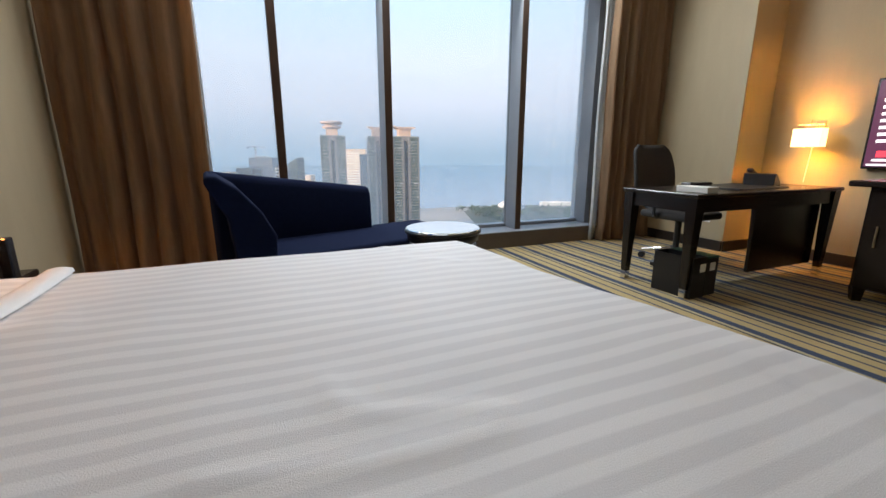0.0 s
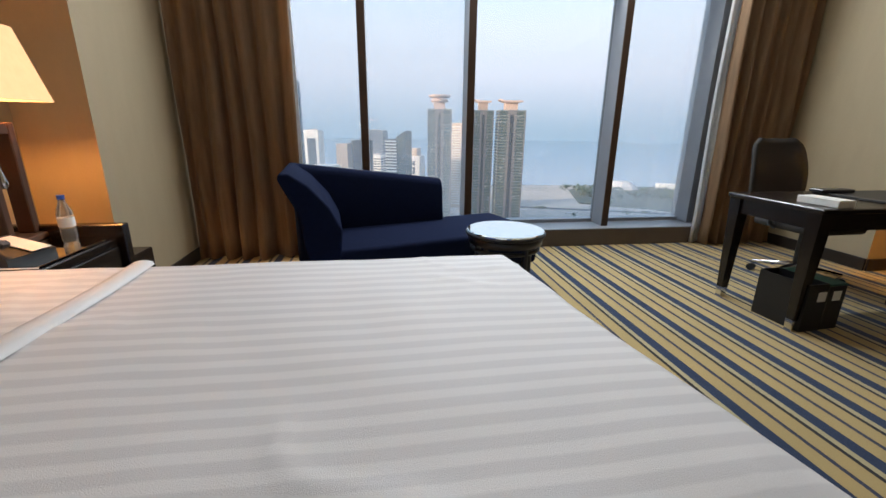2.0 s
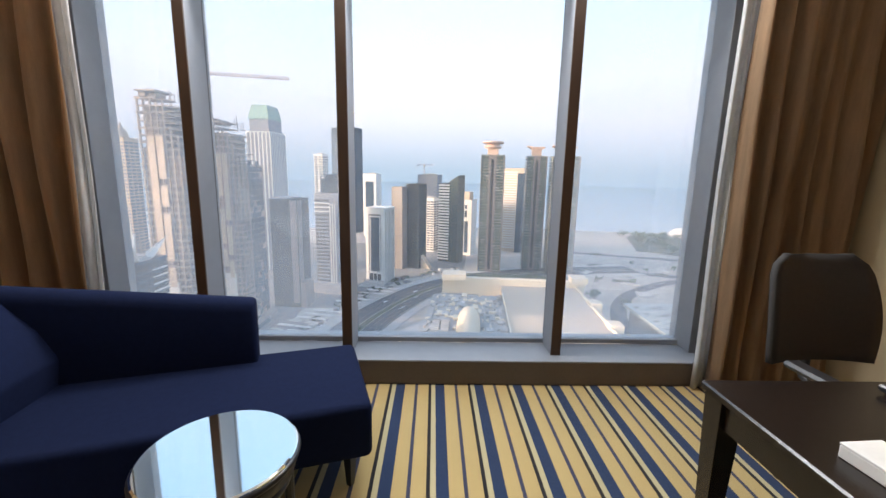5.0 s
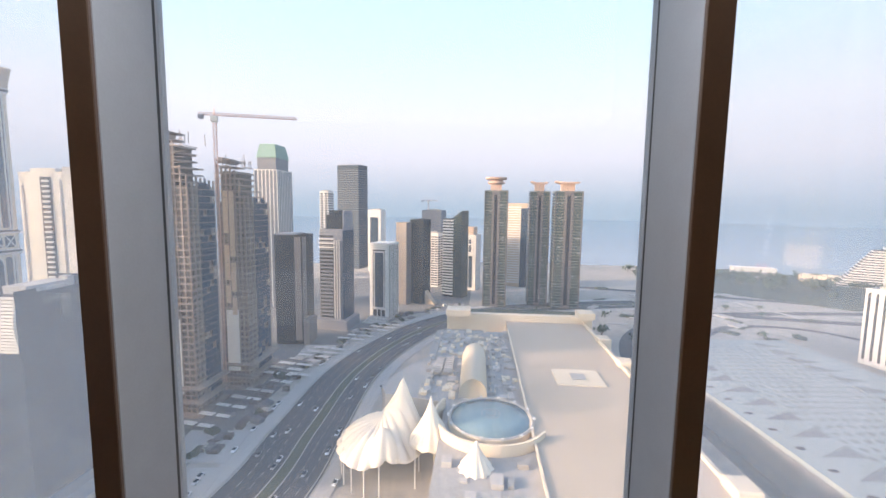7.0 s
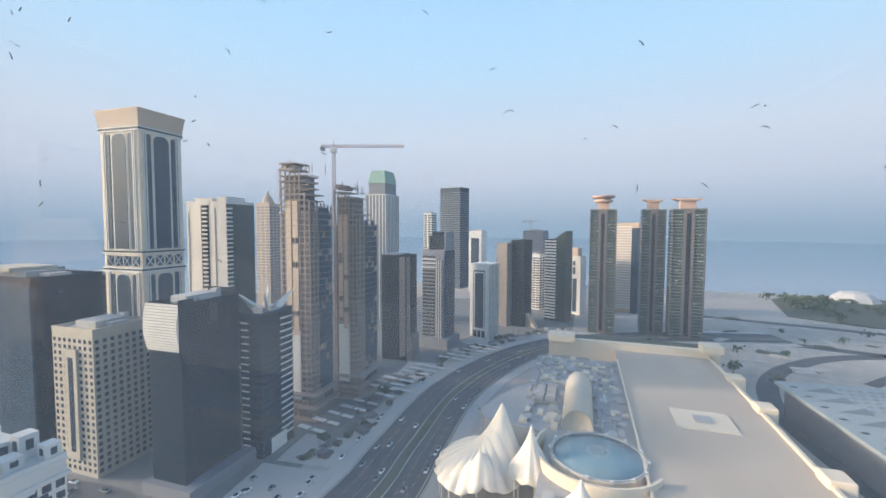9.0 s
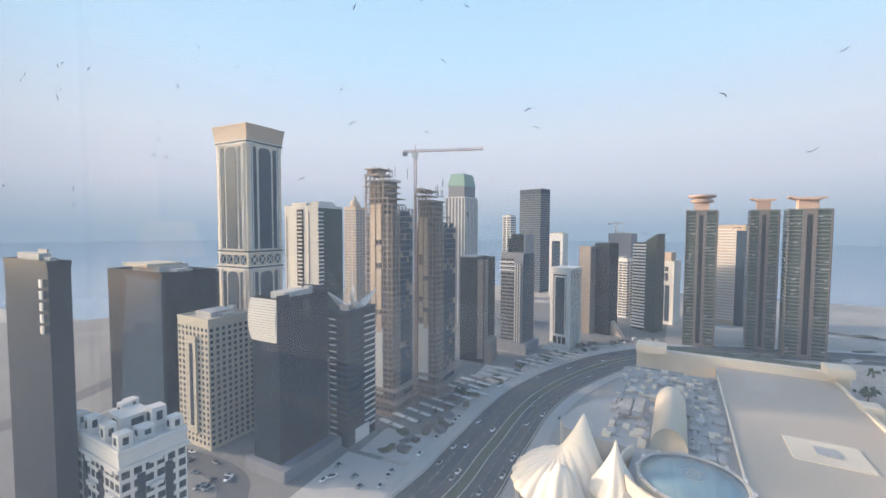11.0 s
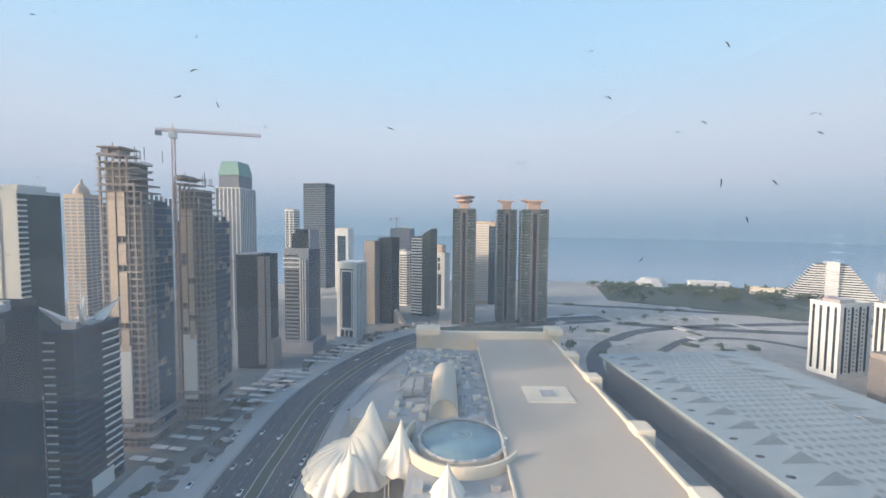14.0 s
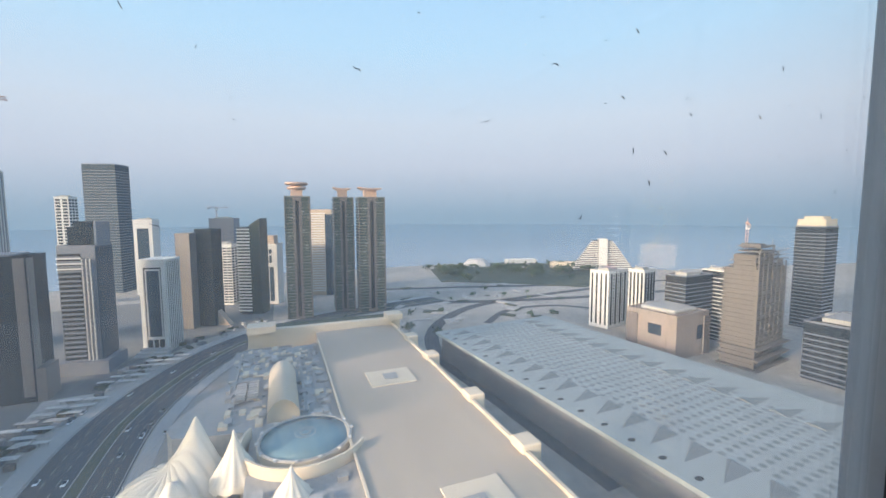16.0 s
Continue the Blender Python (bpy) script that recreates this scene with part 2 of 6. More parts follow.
def solid(name, bm, material, label, category, kind="", smooth=False, group=""):
    return tagged(part(name, bm, material, None, "", smooth), label, category, group, kind)


def box(bm, x0, x1, y0, y1, z0, z1, bevel=0.0, m=None, seg=1):
    r = bmesh.ops.create_cube(bm, size=1)
    v = r["verts"]
    bmesh.ops.scale(bm, vec=(x1 - x0, y1 - y0, z1 - z0), verts=v)
    bmesh.ops.translate(bm, vec=((x0 + x1) / 2, (y0 + y1) / 2, (z0 + z1) / 2), verts=v)
    if bevel:
        e = list({e for q in v for e in q.link_edges})
        r = bmesh.ops.bevel(bm, geom=e, offset=bevel, segments=seg, affect="EDGES", profile=0.5)
        v = list({q for f in r["faces"] for q in f.verts} | {q for q in v if q.is_valid})
    if m is not None:
        bmesh.ops.transform(bm, matrix=m, verts=v)
    return v


def boxes(*specs, bevel=0.0):
    bm = bmesh.new()
    for s in specs:
        box(bm, *s, bevel=bevel)
    return bm


def rod(bm, a, b, r, r2=None, n=12):
    """A round bar from a to b."""
    a, b = Vector(a), Vector(b)
    d = b - a
    q = d.to_track_quat("Z", "Y").to_matrix().to_4x4()
    bmesh.ops.create_cone(bm, cap_ends=True, segments=n, radius1=r, radius2=r if r2 is None else r2, depth=d.length, matrix=Matrix.Translation((a + b) / 2) @ q)


def rods(*specs, n=12):
    bm = bmesh.new()
    for s in specs:
        rod(bm, *s, n=n)
    return bm


def lathe(profile, n=32, centre=(0, 0, 0)):
    """A turned shape from (radius, height) pairs."""
    bm = bmesh.new()
    rings = []
    for r, z in profile:
        rings.append([bm.verts.new((centre[0] + r * math.cos(6.28318 * k / n), centre[1] + r * math.sin(6.28318 * k / n), centre[2] + z)) for k in range(n)])
    for a, b in zip(rings, rings[1:]):
        for k in range(n):
            bm.faces.new((a[k], a[(k + 1) % n], b[(k + 1) % n], b[k]))
    bm.faces.new(rings[0][::-1])
    bm.faces.new(rings[-1])
    return bm


def torus(bm, centre, R, r, n=40, k=8):
    vs = [[bm.verts.new((centre[0] + (R + r * math.cos(6.28318 * j / k)) * math.cos(6.28318 * i / n),
                         centre[1] + (R + r * math.cos(6.28318 * j / k)) * math.sin(6.28318 * i / n), centre[2] + r * math.sin(6.28318 * j / k))) for j in range(k)] for i in range(n)]
    for i in range(n):
        for j in range(k):
            bm.faces.new((vs[i][j], vs[(i + 1) % n][j], vs[(i + 1) % n][(j + 1) % k], vs[i][(j + 1) % k]))


def prism(bm, outline, z0, z1):
    """An upright solid over a plan outline."""
    lo = [bm.verts.new((x, y, z0)) for x, y in outline]
    hi = [bm.verts.new((x, y, z1)) for x, y in outline]
    n = len(outline)
    for k in range(n):
        bm.faces.new((lo[k], lo[(k + 1) % n], hi[(k + 1) % n], hi[k]))
    bm.faces.new(hi)
    bm.faces.new(lo[::-1])
    bmesh.ops.recalc_face_normals(bm, faces=bm.faces)


def extrude_profile(outline, y0, y1):
    """A solid whose side view (x, z) is the outline."""
    bm = bmesh.new()
    a = [bm.verts.new((x, y0, z)) for x, z in outline]
    b = [bm.verts.new((x, y1, z)) for x, z in outline]
    n = len(outline)
    for k in range(n):
        bm.faces.new((a[k], a[(k + 1) % n], b[(k + 1) % n], b[k]))
    bm.faces.new(a[::-1])
    bm.faces.new(b)
    bmesh.ops.recalc_face_normals(bm, faces=bm.faces)
    return bm


def rounded(ob, width=0.01, seg=3):
    """Rounds the edges of a built part."""
    md = ob.modifiers.new("edge", "BEVEL")
    md.width, md.segments, md.limit_method = width, seg, "ANGLE"
    for p in ob.data.polygons:
        p.use_smooth = True
    return ob


# ---- the room's shell ----
CEIL = 3.0
solid("floor", boxes((-3.1, 4.0, -6.6, 0.3, -0.12, 0)), M_CARPET, "carpet with yellow, navy and black stripes", "floor", "structure")
solid("ceiling", boxes((-3.1, 4.0, -6.6, 0.3, CEIL, CEIL + 0.12)), M_CEIL, "plain white painted hotel room ceiling", "ceiling", "structure")
solid("wall_west", boxes((-3.05, -2.85, -6.6, -1.3, 0, CEIL)), M_WALL, "cream papered wall behind the bed", "wall", "structure")
solid("pier_west", boxes((-3.05, -2.45, -1.3, 0.3, 0, CEIL)), M_WALL, "cream papered pier beside the window", "wall", "structure")
solid("wall_east", boxes((3.75, 3.95, -6.6, -1.2, 0, CEIL)), M_WALL, "cream papered wall behind the desk", "wall", "structure")
solid("pier_east", boxes((3.3, 3.95, -1.2, 0.3, 0, CEIL)), M_WALL, "cream papered pier beside the window", "wall", "structure")
solid("wall_south", boxes((-3.05, 3.95, -6.6, -6.4, 0, CEIL)), M_WALL, "cream papered wall at the back of the room", "wall", "structure")
solid("wall_north_west", boxes((-2.45, -1.71, 0.0, 0.3, 0, CEIL)), M_WALL, "cream wall strip behind the curtain", "wall", "structure")
solid("wall_north_east", boxes((2.55, 3.3, 0.0, 0.3, 0, CEIL)), M_WALL, "cream wall strip behind the curtain", "wall", "structure")
solid("wall_north_head", boxes((-1.71, 2.55, 0.0, 0.3, 2.88, CEIL)), M_WALL, "cream wall above the window", "wall", "structure")
solid("wall_north_foot", boxes((-1.71, 2.55, 0.01, 0.3, 0, 0.10)), M_WALL, "low wall below the window", "wall", "structure")


def baseboard(x0, x1, y0, y1):
    solid("baseboard", boxes((x0, x1, y0, y1, 0, 0.11), bevel=0.004), M_BASE, "dark stained wooden baseboard along the wall", "baseboard", "structure")


baseboard(-2.45, -2.432, -1.3, -0.19)
baseboard(-2.85, -2.45, -1.318, -1.3)
baseboard(-2.85, -2.832, -6.4, -1.318)
baseboard(3.282, 3.3, -1.2, -0.19)
baseboard(3.3, 3.75, -1.218, -1.2)
baseboard(3.732, 3.75, -6.4, -1.218)

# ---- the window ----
window = thing("window_1", "tall four-pane window in grey aluminium frames, dusty hazed glass", "window", (0, 0, 0), kind="structure")
SILL_Z = 0.18
part("window_sill", boxes((-1.71, 2.55, -0.17, 0.006, 0.0, SILL_Z - 0.012), bevel=0.004), M_SILL, window, "dark bronze sill front")
part("sill_plate", boxes((-1.71, 2.55, -0.175, 0.14, SILL_Z - 0.012, SILL_Z), bevel=0.003), M_ALU, window)
part("bottom_rail", boxes((-1.69, 2.53, 0.14, 0.255, SILL_Z, SILL_Z + 0.035), bevel=0.003), M_ALU, window)
part("top_rail", boxes((-1.69, 2.53, 0.0, 0.255, 2.80, 2.88), bevel=0.003), M_ALU, window)
part("jamb", boxes((-1.71, -1.635, -0.01, 0.255, SILL_Z, 2.80), bevel=0.003), M_ALU, window)
part("jamb", boxes((2.475, 2.55, -0.01, 0.255, SILL_Z, 2.80), bevel=0.003), M_ALU, window)
for mx in (-0.965, 0.006, 1.475):
    mull = part("mullion", boxes((mx - 0.034, mx + 0.034, -0.066, 0.142, SILL_Z, 2.80), (mx - 0.023, mx + 0.023, 0.156, 0.205, SILL_Z, 2.80), bevel=0.002), M_ALU, window)
    part("cover_strip", boxes((mx - 0.034, mx + 0.034, -0.078, -0.066, SILL_Z, 2.80), bevel=0.002), M_BROWN, mull, "brown cover strip")
    part("gasket", boxes((mx - 0.030, mx + 0.030, 0.140, 0.158, SILL_Z, 2.80)), M_GASKET, mull, "black rubber gasket")
for x0, x1 in ((-1.64, -0.985), (-0.945, -0.014), (0.026, 1.455), (1.495, 2.49)):
    p = part("pane", boxes((x0, x1, 0.176, 0.183, SILL_Z + 0.03, 2.81)), M_PANE if 0 < x0 < 1 else M_PANE_DUST_HAZE, window, "dusty clear window glass, its film also veils the city like haze")
    p.visible_shadow = False


# ---- curtains ----
def curtain(name, x0, x1, y, folds, seed, material, label, inner_pull, depth=0.055):
    """A hanging cloth with rounded uneven pleats, drawn in a little towards its foot."""
    rnd = random.Random(seed)
    bm = bmesh.new()
    nx, nz = folds * 10, 14
    phase = [rnd.uniform(-1.1, 1.1) for _ in range(folds + 2)]
    amp = [rnd.uniform(0.35, 1.4) for _ in range(folds + 2)]
    grid = []
    for j in range(nz + 1):
        z = 0.012 + (2.86 - 0.012) * j / nz
        low = 1 - j / nz
        row = []
        for i in range(nx + 1):
            u = i / nx
            k = u * folds
            f = int(min(k, folds - 1e-6))
            ph = phase[f] * (1 - (k - f)) + phase[f + 1] * (k - f)
            am = amp[f] * (1 - (k - f)) + amp[f + 1] * (k - f)
            wave = math.sin(6.28318 * (k + 0.25 * ph + 0.10 * math.sin(2.1 * z + f)))
            sag = 0.02 * math.sin(3.0 * z + 1.7 * f) * low
            x = x0 + (x1 - x0) * u + inner_pull * u * math.sin(3.1416 * min(1, low * 1.1)) * 0.6 + 0.012 * math.cos(6.28318 * k) * am
            row.append(bm.verts.new((x, y + depth * am * wave * (0.75 + 0.35 * low) + sag, z)))
        grid.append(row)
    for a, b in zip(grid, grid[1:]):
        for i in range(nx):
            bm.faces.new((a[i], a[i + 1], b[i + 1], b[i]))
    ob = solid(name, bm, material, label, "curtain", smooth=True)
    md = ob.modifiers.new("cloth", "SOLIDIFY")
    md.thickness = 0.004
    return ob


curtain("curtain", -2.42, -1.53, -0.27, 6, 3, M_CURTAIN, "gold-brown floor-length curtain gathered beside the window", 0.02)
curtain("curtain", 3.26, 2.47, -0.27, 6, 9, M_CURTAIN, "gold-brown floor-length curtain gathered beside the window", -0.03)
curtain("sheer_curtain", 2.56, 2.39, -0.195, 3, 5, M_SHEER, "thin white sheer curtain drawn aside", 0.0, 0.018)
curtain("sheer_curtain", -1.66, -1.51, -0.195, 3, 6, M_SHEER, "thin white sheer curtain drawn aside", 0.0, 0.018)

# ---- the bed ----
BX0, BX1, BY0, BY1, BZ = -2.72, -0.30, -3.93, -2.36, 0.64


def duvet():
    """The made-up cover: flat with shallow puffs, rolling over the far side and foot and hanging down."""
    bm = bmesh.new()
    nu, nv = 130, 120
    rad, drop = 0.07, 0.20

    def roll(s, length):
        """Distance along the cloth past the edge to (outward, downward)."""
        if s <= 0:
            return s, 0.0
        if s < rad * 1.5708:
            a = s / rad
            return rad * math.sin(a), rad * (1 - math.cos(a))
        t = s - rad * 1.5708
        return rad + 0.06 * t, rad + t
    lx, ly = BX1 - BX0 - rad, BY1 - BY0 - rad
    arc = rad * 0.5708 + drop
    rows = []
    for j in range(nv + 1):
        v = -0.36 + (ly + 0.36 + rad + arc) * j / nv
        row = []
        for i in range(nu + 1):
            u = (lx + rad + arc) * i / nu
            ox, dz1 = roll(u - lx, 1)
            oy, dz2 = roll(v - ly, 1)
            x, y = BX0 + lx + ox, BY0 + ly + oy
            if v < 0:
                on, dn = roll(-v, 1)
                y, dz2 = BY0 - on, dn
            dz = max(dz1, dz2) if min(dz1, dz2) < rad else max(dz1, dz2) + 0.02
            puff = 0.012 * noise.noise(Vector((x * 1.7, y * 1.7, 0))) + 0.004 * noise.noise(Vector((x * 6, y * 5, 3)))
            crease = 0.005 * max(0.0, 1 - abs(noise.noise(Vector((x * 2.3 + 5, y * 3.1, 9)))) * 14) * (1 if noise.noise(Vector((x * 1.2, y * 1.2, 4))) > 0.12 else 0)
            hang = min(1, dz / 0.3)
            fold = 0.018 * hang * math.sin(15 * (x if dz2 > dz1 else y) + 2 * noise.noise(Vector((x * 2, y * 2, 1))))
            if dz1 > dz2:
                x += fold
            elif v > 0:
                y += fold
            x += 0.19 * max(0, min(1, (u - lx + 0.6) / 0.6)) * min(1.1, max(0, (BY1 - y) / 1.4))
            row.append(bm.verts.new((x, y, BZ - dz + (puff + crease) * (1 - hang))))
        rows.append(row)
    for a, b in zip(rows, rows[1:]):
        for i in range(nu):
            bm.faces.new((a[i], a[i + 1], b[i + 1], b[i]))
    return bm


bed = thing("bed", "wide bed made up with white satin-striped linen", "bed")
d = part("duvet", duvet(), M_SHEET, bed, "white satin-striped cover", smooth=True)
md = d.modifiers.new("cloth", "SOLIDIFY")
md.thickness = 0.02
part("mattress", boxes((BX0, BX1 - 0.05, BY0 + 0.05, BY1 - 0.05, 0.30, BZ - 0.035), bevel=0.02), M_PILLOW, bed)
bm = bmesh.new()
nfold = 90
out = [(BX0 + (BX1 - 0.03 - BX0) * k / nfold, BY1 - 0.03 + 0.008 * math.sin(k * 0.9)) for k in range(nfold)]
out += [(BX1 - 0.03 + 0.008 * math.sin(k * 1.1) + 0.19 * (BY1 - BY0 - 0.06) * k / nfold / 1.4, BY1 - 0.03 - (BY1 - BY0 - 0.06) * k / nfold) for k in range(nfold)]
out += [(BX1 + 0.14, BY0 + 0.03), (BX0, BY0 + 0.03)]
prism(bm, out, 0.0, 0.40)
part("valance", bm, M_BLUE, bed, "royal blue bed valance")
bm = bmesh.new()
rows = []
for j in range(70):
    y = BY0 + (BY1 - 0.04 - BY0) * j / 69
    row = []
    for k, (dx, dz) in enumerate(((-0.050, 0.004), (-0.045, 0.016), (-0.02, 0.021), (0.0, 0.021), (0.022, 0.016), (0.028, 0.004))):
        row.append(bm.verts.new((-1.72 + dx + 0.006 * math.sin(4 * y + k * 0.2), y, BZ + dz + 0.012 * noise.noise(Vector((-1.72 * 1.7, y * 1.7, 0))))))
    rows.append(row)
for a, b in zip(rows, rows[1:]):
    for k in range(5):
        bm.faces.new((a[k], a[k + 1], b[k + 1], b[k]))
part("sheet_fold", bm, M_PILLOW, bed, "plain white turned-down hem", smooth=True)


def pillow(bm, w, h, t):
    r = bmesh.ops.create_grid(bm, x_segments=20, y_segments=16, size=0.5)
    top = r["verts"]
    r2 = bmesh.ops.create_grid(bm, x_segments=20, y_segments=16, size=0.5)
    for vs, s in ((top, 1), (r2["verts"], -1)):
        for v in vs:
            a, b = v.co.x * 2, v.co.y * 2
            bulge = max(0, (1 - a ** 4) * (1 - b ** 4)) ** 0.55
            pinch = 1 - 0.06 * (1 - abs(a) ** 2) * 0 - 0.05 * (1 - b * b) * abs(a)
            v.co = Vector((v.co.x * w * pinch, v.co.y * h, s * t / 2 * bulge + 0.008 * noise.noise(Vector((a * 3, b * 3, s)))))
    bmesh.ops.remove_doubles(bm, verts=bm.verts, dist=0.004)


for py, lean, px in ((-2.86, 70, -2.60), (-3.60, 70, -2.60), (-2.90, 56, -2.45), (-3.58, 56, -2.45)):
    bm = bmesh.new()
    pillow(bm, 0.76, 0.48, 0.17)
    ob = solid("pillow", bm, M_PILLOW, "plump white cotton pillow leaning on the headboard", "pillow", smooth=True, group="pillows on the bed")
    ob.matrix_world = Matrix.Translation((px, py, BZ + 0.02 + 0.24 * math.sin(radians(lean)) + 0.04)) @ Euler((0, radians(lean), 0)).to_matrix().to_4x4() @ Euler((0, 0, radians(90))).to_matrix().to_4x4()
hb = thing("headboard", "tall dark wood headboard with framed panels", "headboard")
part("panel", boxes((-2.85, -2.81, -4.75, -2.03, 0.0, 2.12)), M_DARKWOOD, hb)
for y0, y1 in ((-2.12, -2.0), (-3.43, -3.31), (-4.78, -4.66)):
    part("stile", boxes((-2.85, -2.775, y0, y1, 0.0, 2.15), bevel=0.008), M_DARKWOOD, hb)
for z0, z1 in ((2.03, 2.15), (1.28, 1.34), (0.3, 0.4)):
    part("rail", boxes((-2.845, -2.785, -4.66, -3.43, z0, z1), (-2.845, -2.785, -3.31, -2.12, z0, z1), bevel=0.006), M_DARKWOOD, hb)

# ---- bedside ----
ns = thing("nightstand", "dark wood nightstand with a glass-topped surface", "nightstand")
part("body", boxes((-2.83, -2.16, -2.30, -1.80, 0.06, 0.60), bevel=0.006), M_DARKWOOD, ns)
part("side_panel", boxes((-2.83, -2.12, -1.80, -1.75, 0.0, 0.67), bevel=0.006), M_DARKWOOD, ns)
part("top_glass", boxes((-2.82, -2.17, -2.29, -1.81, 0.602, 0.612), bevel=0.002), M_MIRROR, ns, "glossy glass top")
dr = part("drawer", boxes((-2.16, -2.145, -2.28, -1.82, 0.36, 0.56), bevel=0.004), M_DARKWOOD, ns)
part("handle", rods(((-2.138, -2.13, 0.46), (-2.138, -1.97, 0.46), 0.006)), M_BRASS, dr)
part("low_shelf", boxes((-2.83, -2.18, -1.75, -1.46, 0.0, 0.46), bevel=0.006), M_DARKWOOD, ns)

lamp = thing("table_lamp", "lit table lamp, tapered linen shade on an open wooden frame", "lamp", (-2.52, -1.895, 0.612), 6)
part("base", boxes((-0.07, 0.07, -0.12, 0.12, 0, 0.03), bevel=0.005), M_BROWN, lamp)
bm = boxes((-0.035, 0.035, -0.105, -0.065, 0.03, 0.54), (-0.035, 0.035, 0.065, 0.105, 0.03, 0.54), (-0.035, 0.035, -0.065, 0.065, 0.49, 0.54), bevel=0.004)
part("open_frame", bm, M_BROWN, lamp)
part("stem", rods(((0, 0, 0.54), (0, 0, 0.66), 0.010)), M_BRASS, lamp)
part("droplet", lathe([(0.004, 0.25), (0.017, 0.255), (0.022, 0.275), (0.014, 0.31), (0.006, 0.36), (0.003, 0.49)], 16), M_CHROME, lamp, "silver hanging droplet", True)
bm = bmesh.new()
lo = [bm.verts.new((x, y, 0.635)) for x, y in ((-0.16, -0.215), (0.16, -0.215), (0.16, 0.215), (-0.16, 0.215))]
hi = [bm.verts.new((x, y, 0.945)) for x, y in ((-0.10, -0.145), (0.10, -0.145), (0.10, 0.145), (-0.10, 0.145))]
for k in range(4):
    bm.faces.new((lo[k], lo[(k + 1) % 4], hi[(k + 1) % 4], hi[k]))
sh = part("shade", bm, M_SHADE, lamp, "glowing cream linen shade")
md = sh.modifiers.new("cloth", "SOLIDIFY")
md.thickness = 0.004
for a, b in (((-0.16, -0.215), (-0.10, -0.145)), ((0.16, -0.215), (0.10, -0.145)), ((0.16, 0.215), (0.10, 0.145)), ((-0.16, 0.215), (-0.10, 0.145))):
    part("shade_rib", rods(((*a, 0.635), (*b, 0.945), 0.004), n=6), M_BRASS, sh)


def lamp_light(name, at, watts, color, size):
    li = new(name, bpy.data.lights.new(name, "POINT"))
    li.data.energy, li.data.color, li.data.shadow_soft_size = watts, color, size
    li.location = at


lamp_light("table_lamp_bulb", (-2.52, -1.895, 1.40), 6.0, (1.0, 0.44, 0.12), 0.05)

phone = thing("bedside_telephone", "black desk telephone with a pale keypad card", "telephone", (-2.36, -2.17, 0.612), -12)
part("body", extrude_profile([(-0.10, 0), (0.11, 0), (0.11, 0.03), (-0.10, 0.075)], -0.10, 0.10), M_PLASTIC, phone)
part("handset", boxes((-0.10, 0.10, -0.10, -0.05, 0.07, 0.10), bevel=0.012), M_PLASTIC, phone)
part("card", boxes((-0.08, 0.10, 0.0, 0.085, 0.058, 0.062), bevel=0.001, ), M_PAPER, phone, "pale printed card").rotation_euler = (0, radians(12), 0)

bt = thing("water_bottle", "clear plastic water bottle with a blue cap", "bottle", (-2.30, -1.90, 0.612))
part("bottle", lathe([(0.026, 0), (0.031, 0.01), (0.031, 0.06), (0.028, 0.065), (0.031, 0.07), (0.031, 0.14), (0.014, 0.19), (0.013, 0.205)], 20), M_WATERB, bt, "", True)
part("label_sleeve", lathe([(0.0315, 0.075), (0.0322, 0.078), (0.0322, 0.115), (0.0315, 0.118)], 20), M_PAPER, bt, "pale paper label")
part("cap", lathe([(0.015, 0.203), (0.015, 0.222)], 16), M_CAP, bt, "blue screw cap")
sw = thing("light_switch", "square white plastic light switch on the wall", "switch", (-2.85, -1.90, 0.98))
part("plate", boxes((0.0, 0.010, -0.043, 0.043, -0.043, 0.043), bevel=0.003), M_PAPER, sw)
part("rocker", boxes((0.010, 0.016, -0.022, 0.022, -0.03, 0.03), bevel=0.002), M_PAPER, sw)

# ---- chaise ----
ch = thing("chaise_longue", "navy blue upholstered chaise with a scrolled end and low back", "chaise", (-1.15, -1.60, 0), 17.5)
bm = bmesh.new()
box(bm, -0.02, 1.56, 0.0, 0.70, 0.16, 0.43)
rounded(part("seat", bm, M_NAVY, ch), 0.035, 4)
arm = [(-0.10, 0.15), (0.03, 0.15), (0.05, 0.42), (0.02, 0.56), (-0.05, 0.70), (-0.16, 0.83), (-0.26, 0.90), (-0.31, 0.905), (-0.325, 0.875), (-0.29, 0.80), (-0.22, 0.66), (-0.16, 0.48), (-0.12, 0.30)]
bm = extrude_profile([(x + (0.065 if z > 0.5 else 0.02), z) for x, z in arm], -0.005, 0.74)
for v in bm.verts:
    v.co.x += 0.14 * max(0.0, v.co.y) / 0.74
rounded(part("scrolled_end", bm, M_NAVY, ch), 0.022, 3)
bm = bmesh.new()
n = 14
rows = []
for k in range(n + 1):
    u = -0.10 + 1.14 * k / n
    top = 0.905 - 0.15 * (k / n)
    pts = [(0.575, 0.35), (0.60, top - 0.06), (0.62, top - 0.012), (0.655, top), (0.70, top), (0.735, top - 0.02), (0.74, top - 0.07), (0.72, 0.17), (0.60, 0.17)]
    rows.append([bm.verts.new((u, y, z)) for y, z in pts])
m_ = len(rows[0])
for a, b in zip(rows, rows[1:]):
    for k in range(m_):
        bm.faces.new((a[k], a[(k + 1) % m_], b[(k + 1) % m_], b[k]))
bm.faces.new(rows[0])
bm.faces.new(rows[-1][::-1])
bmesh.ops.recalc_face_normals(bm, faces=bm.faces)
rounded(part("backrest", bm, M_NAVY, ch), 0.02, 3)
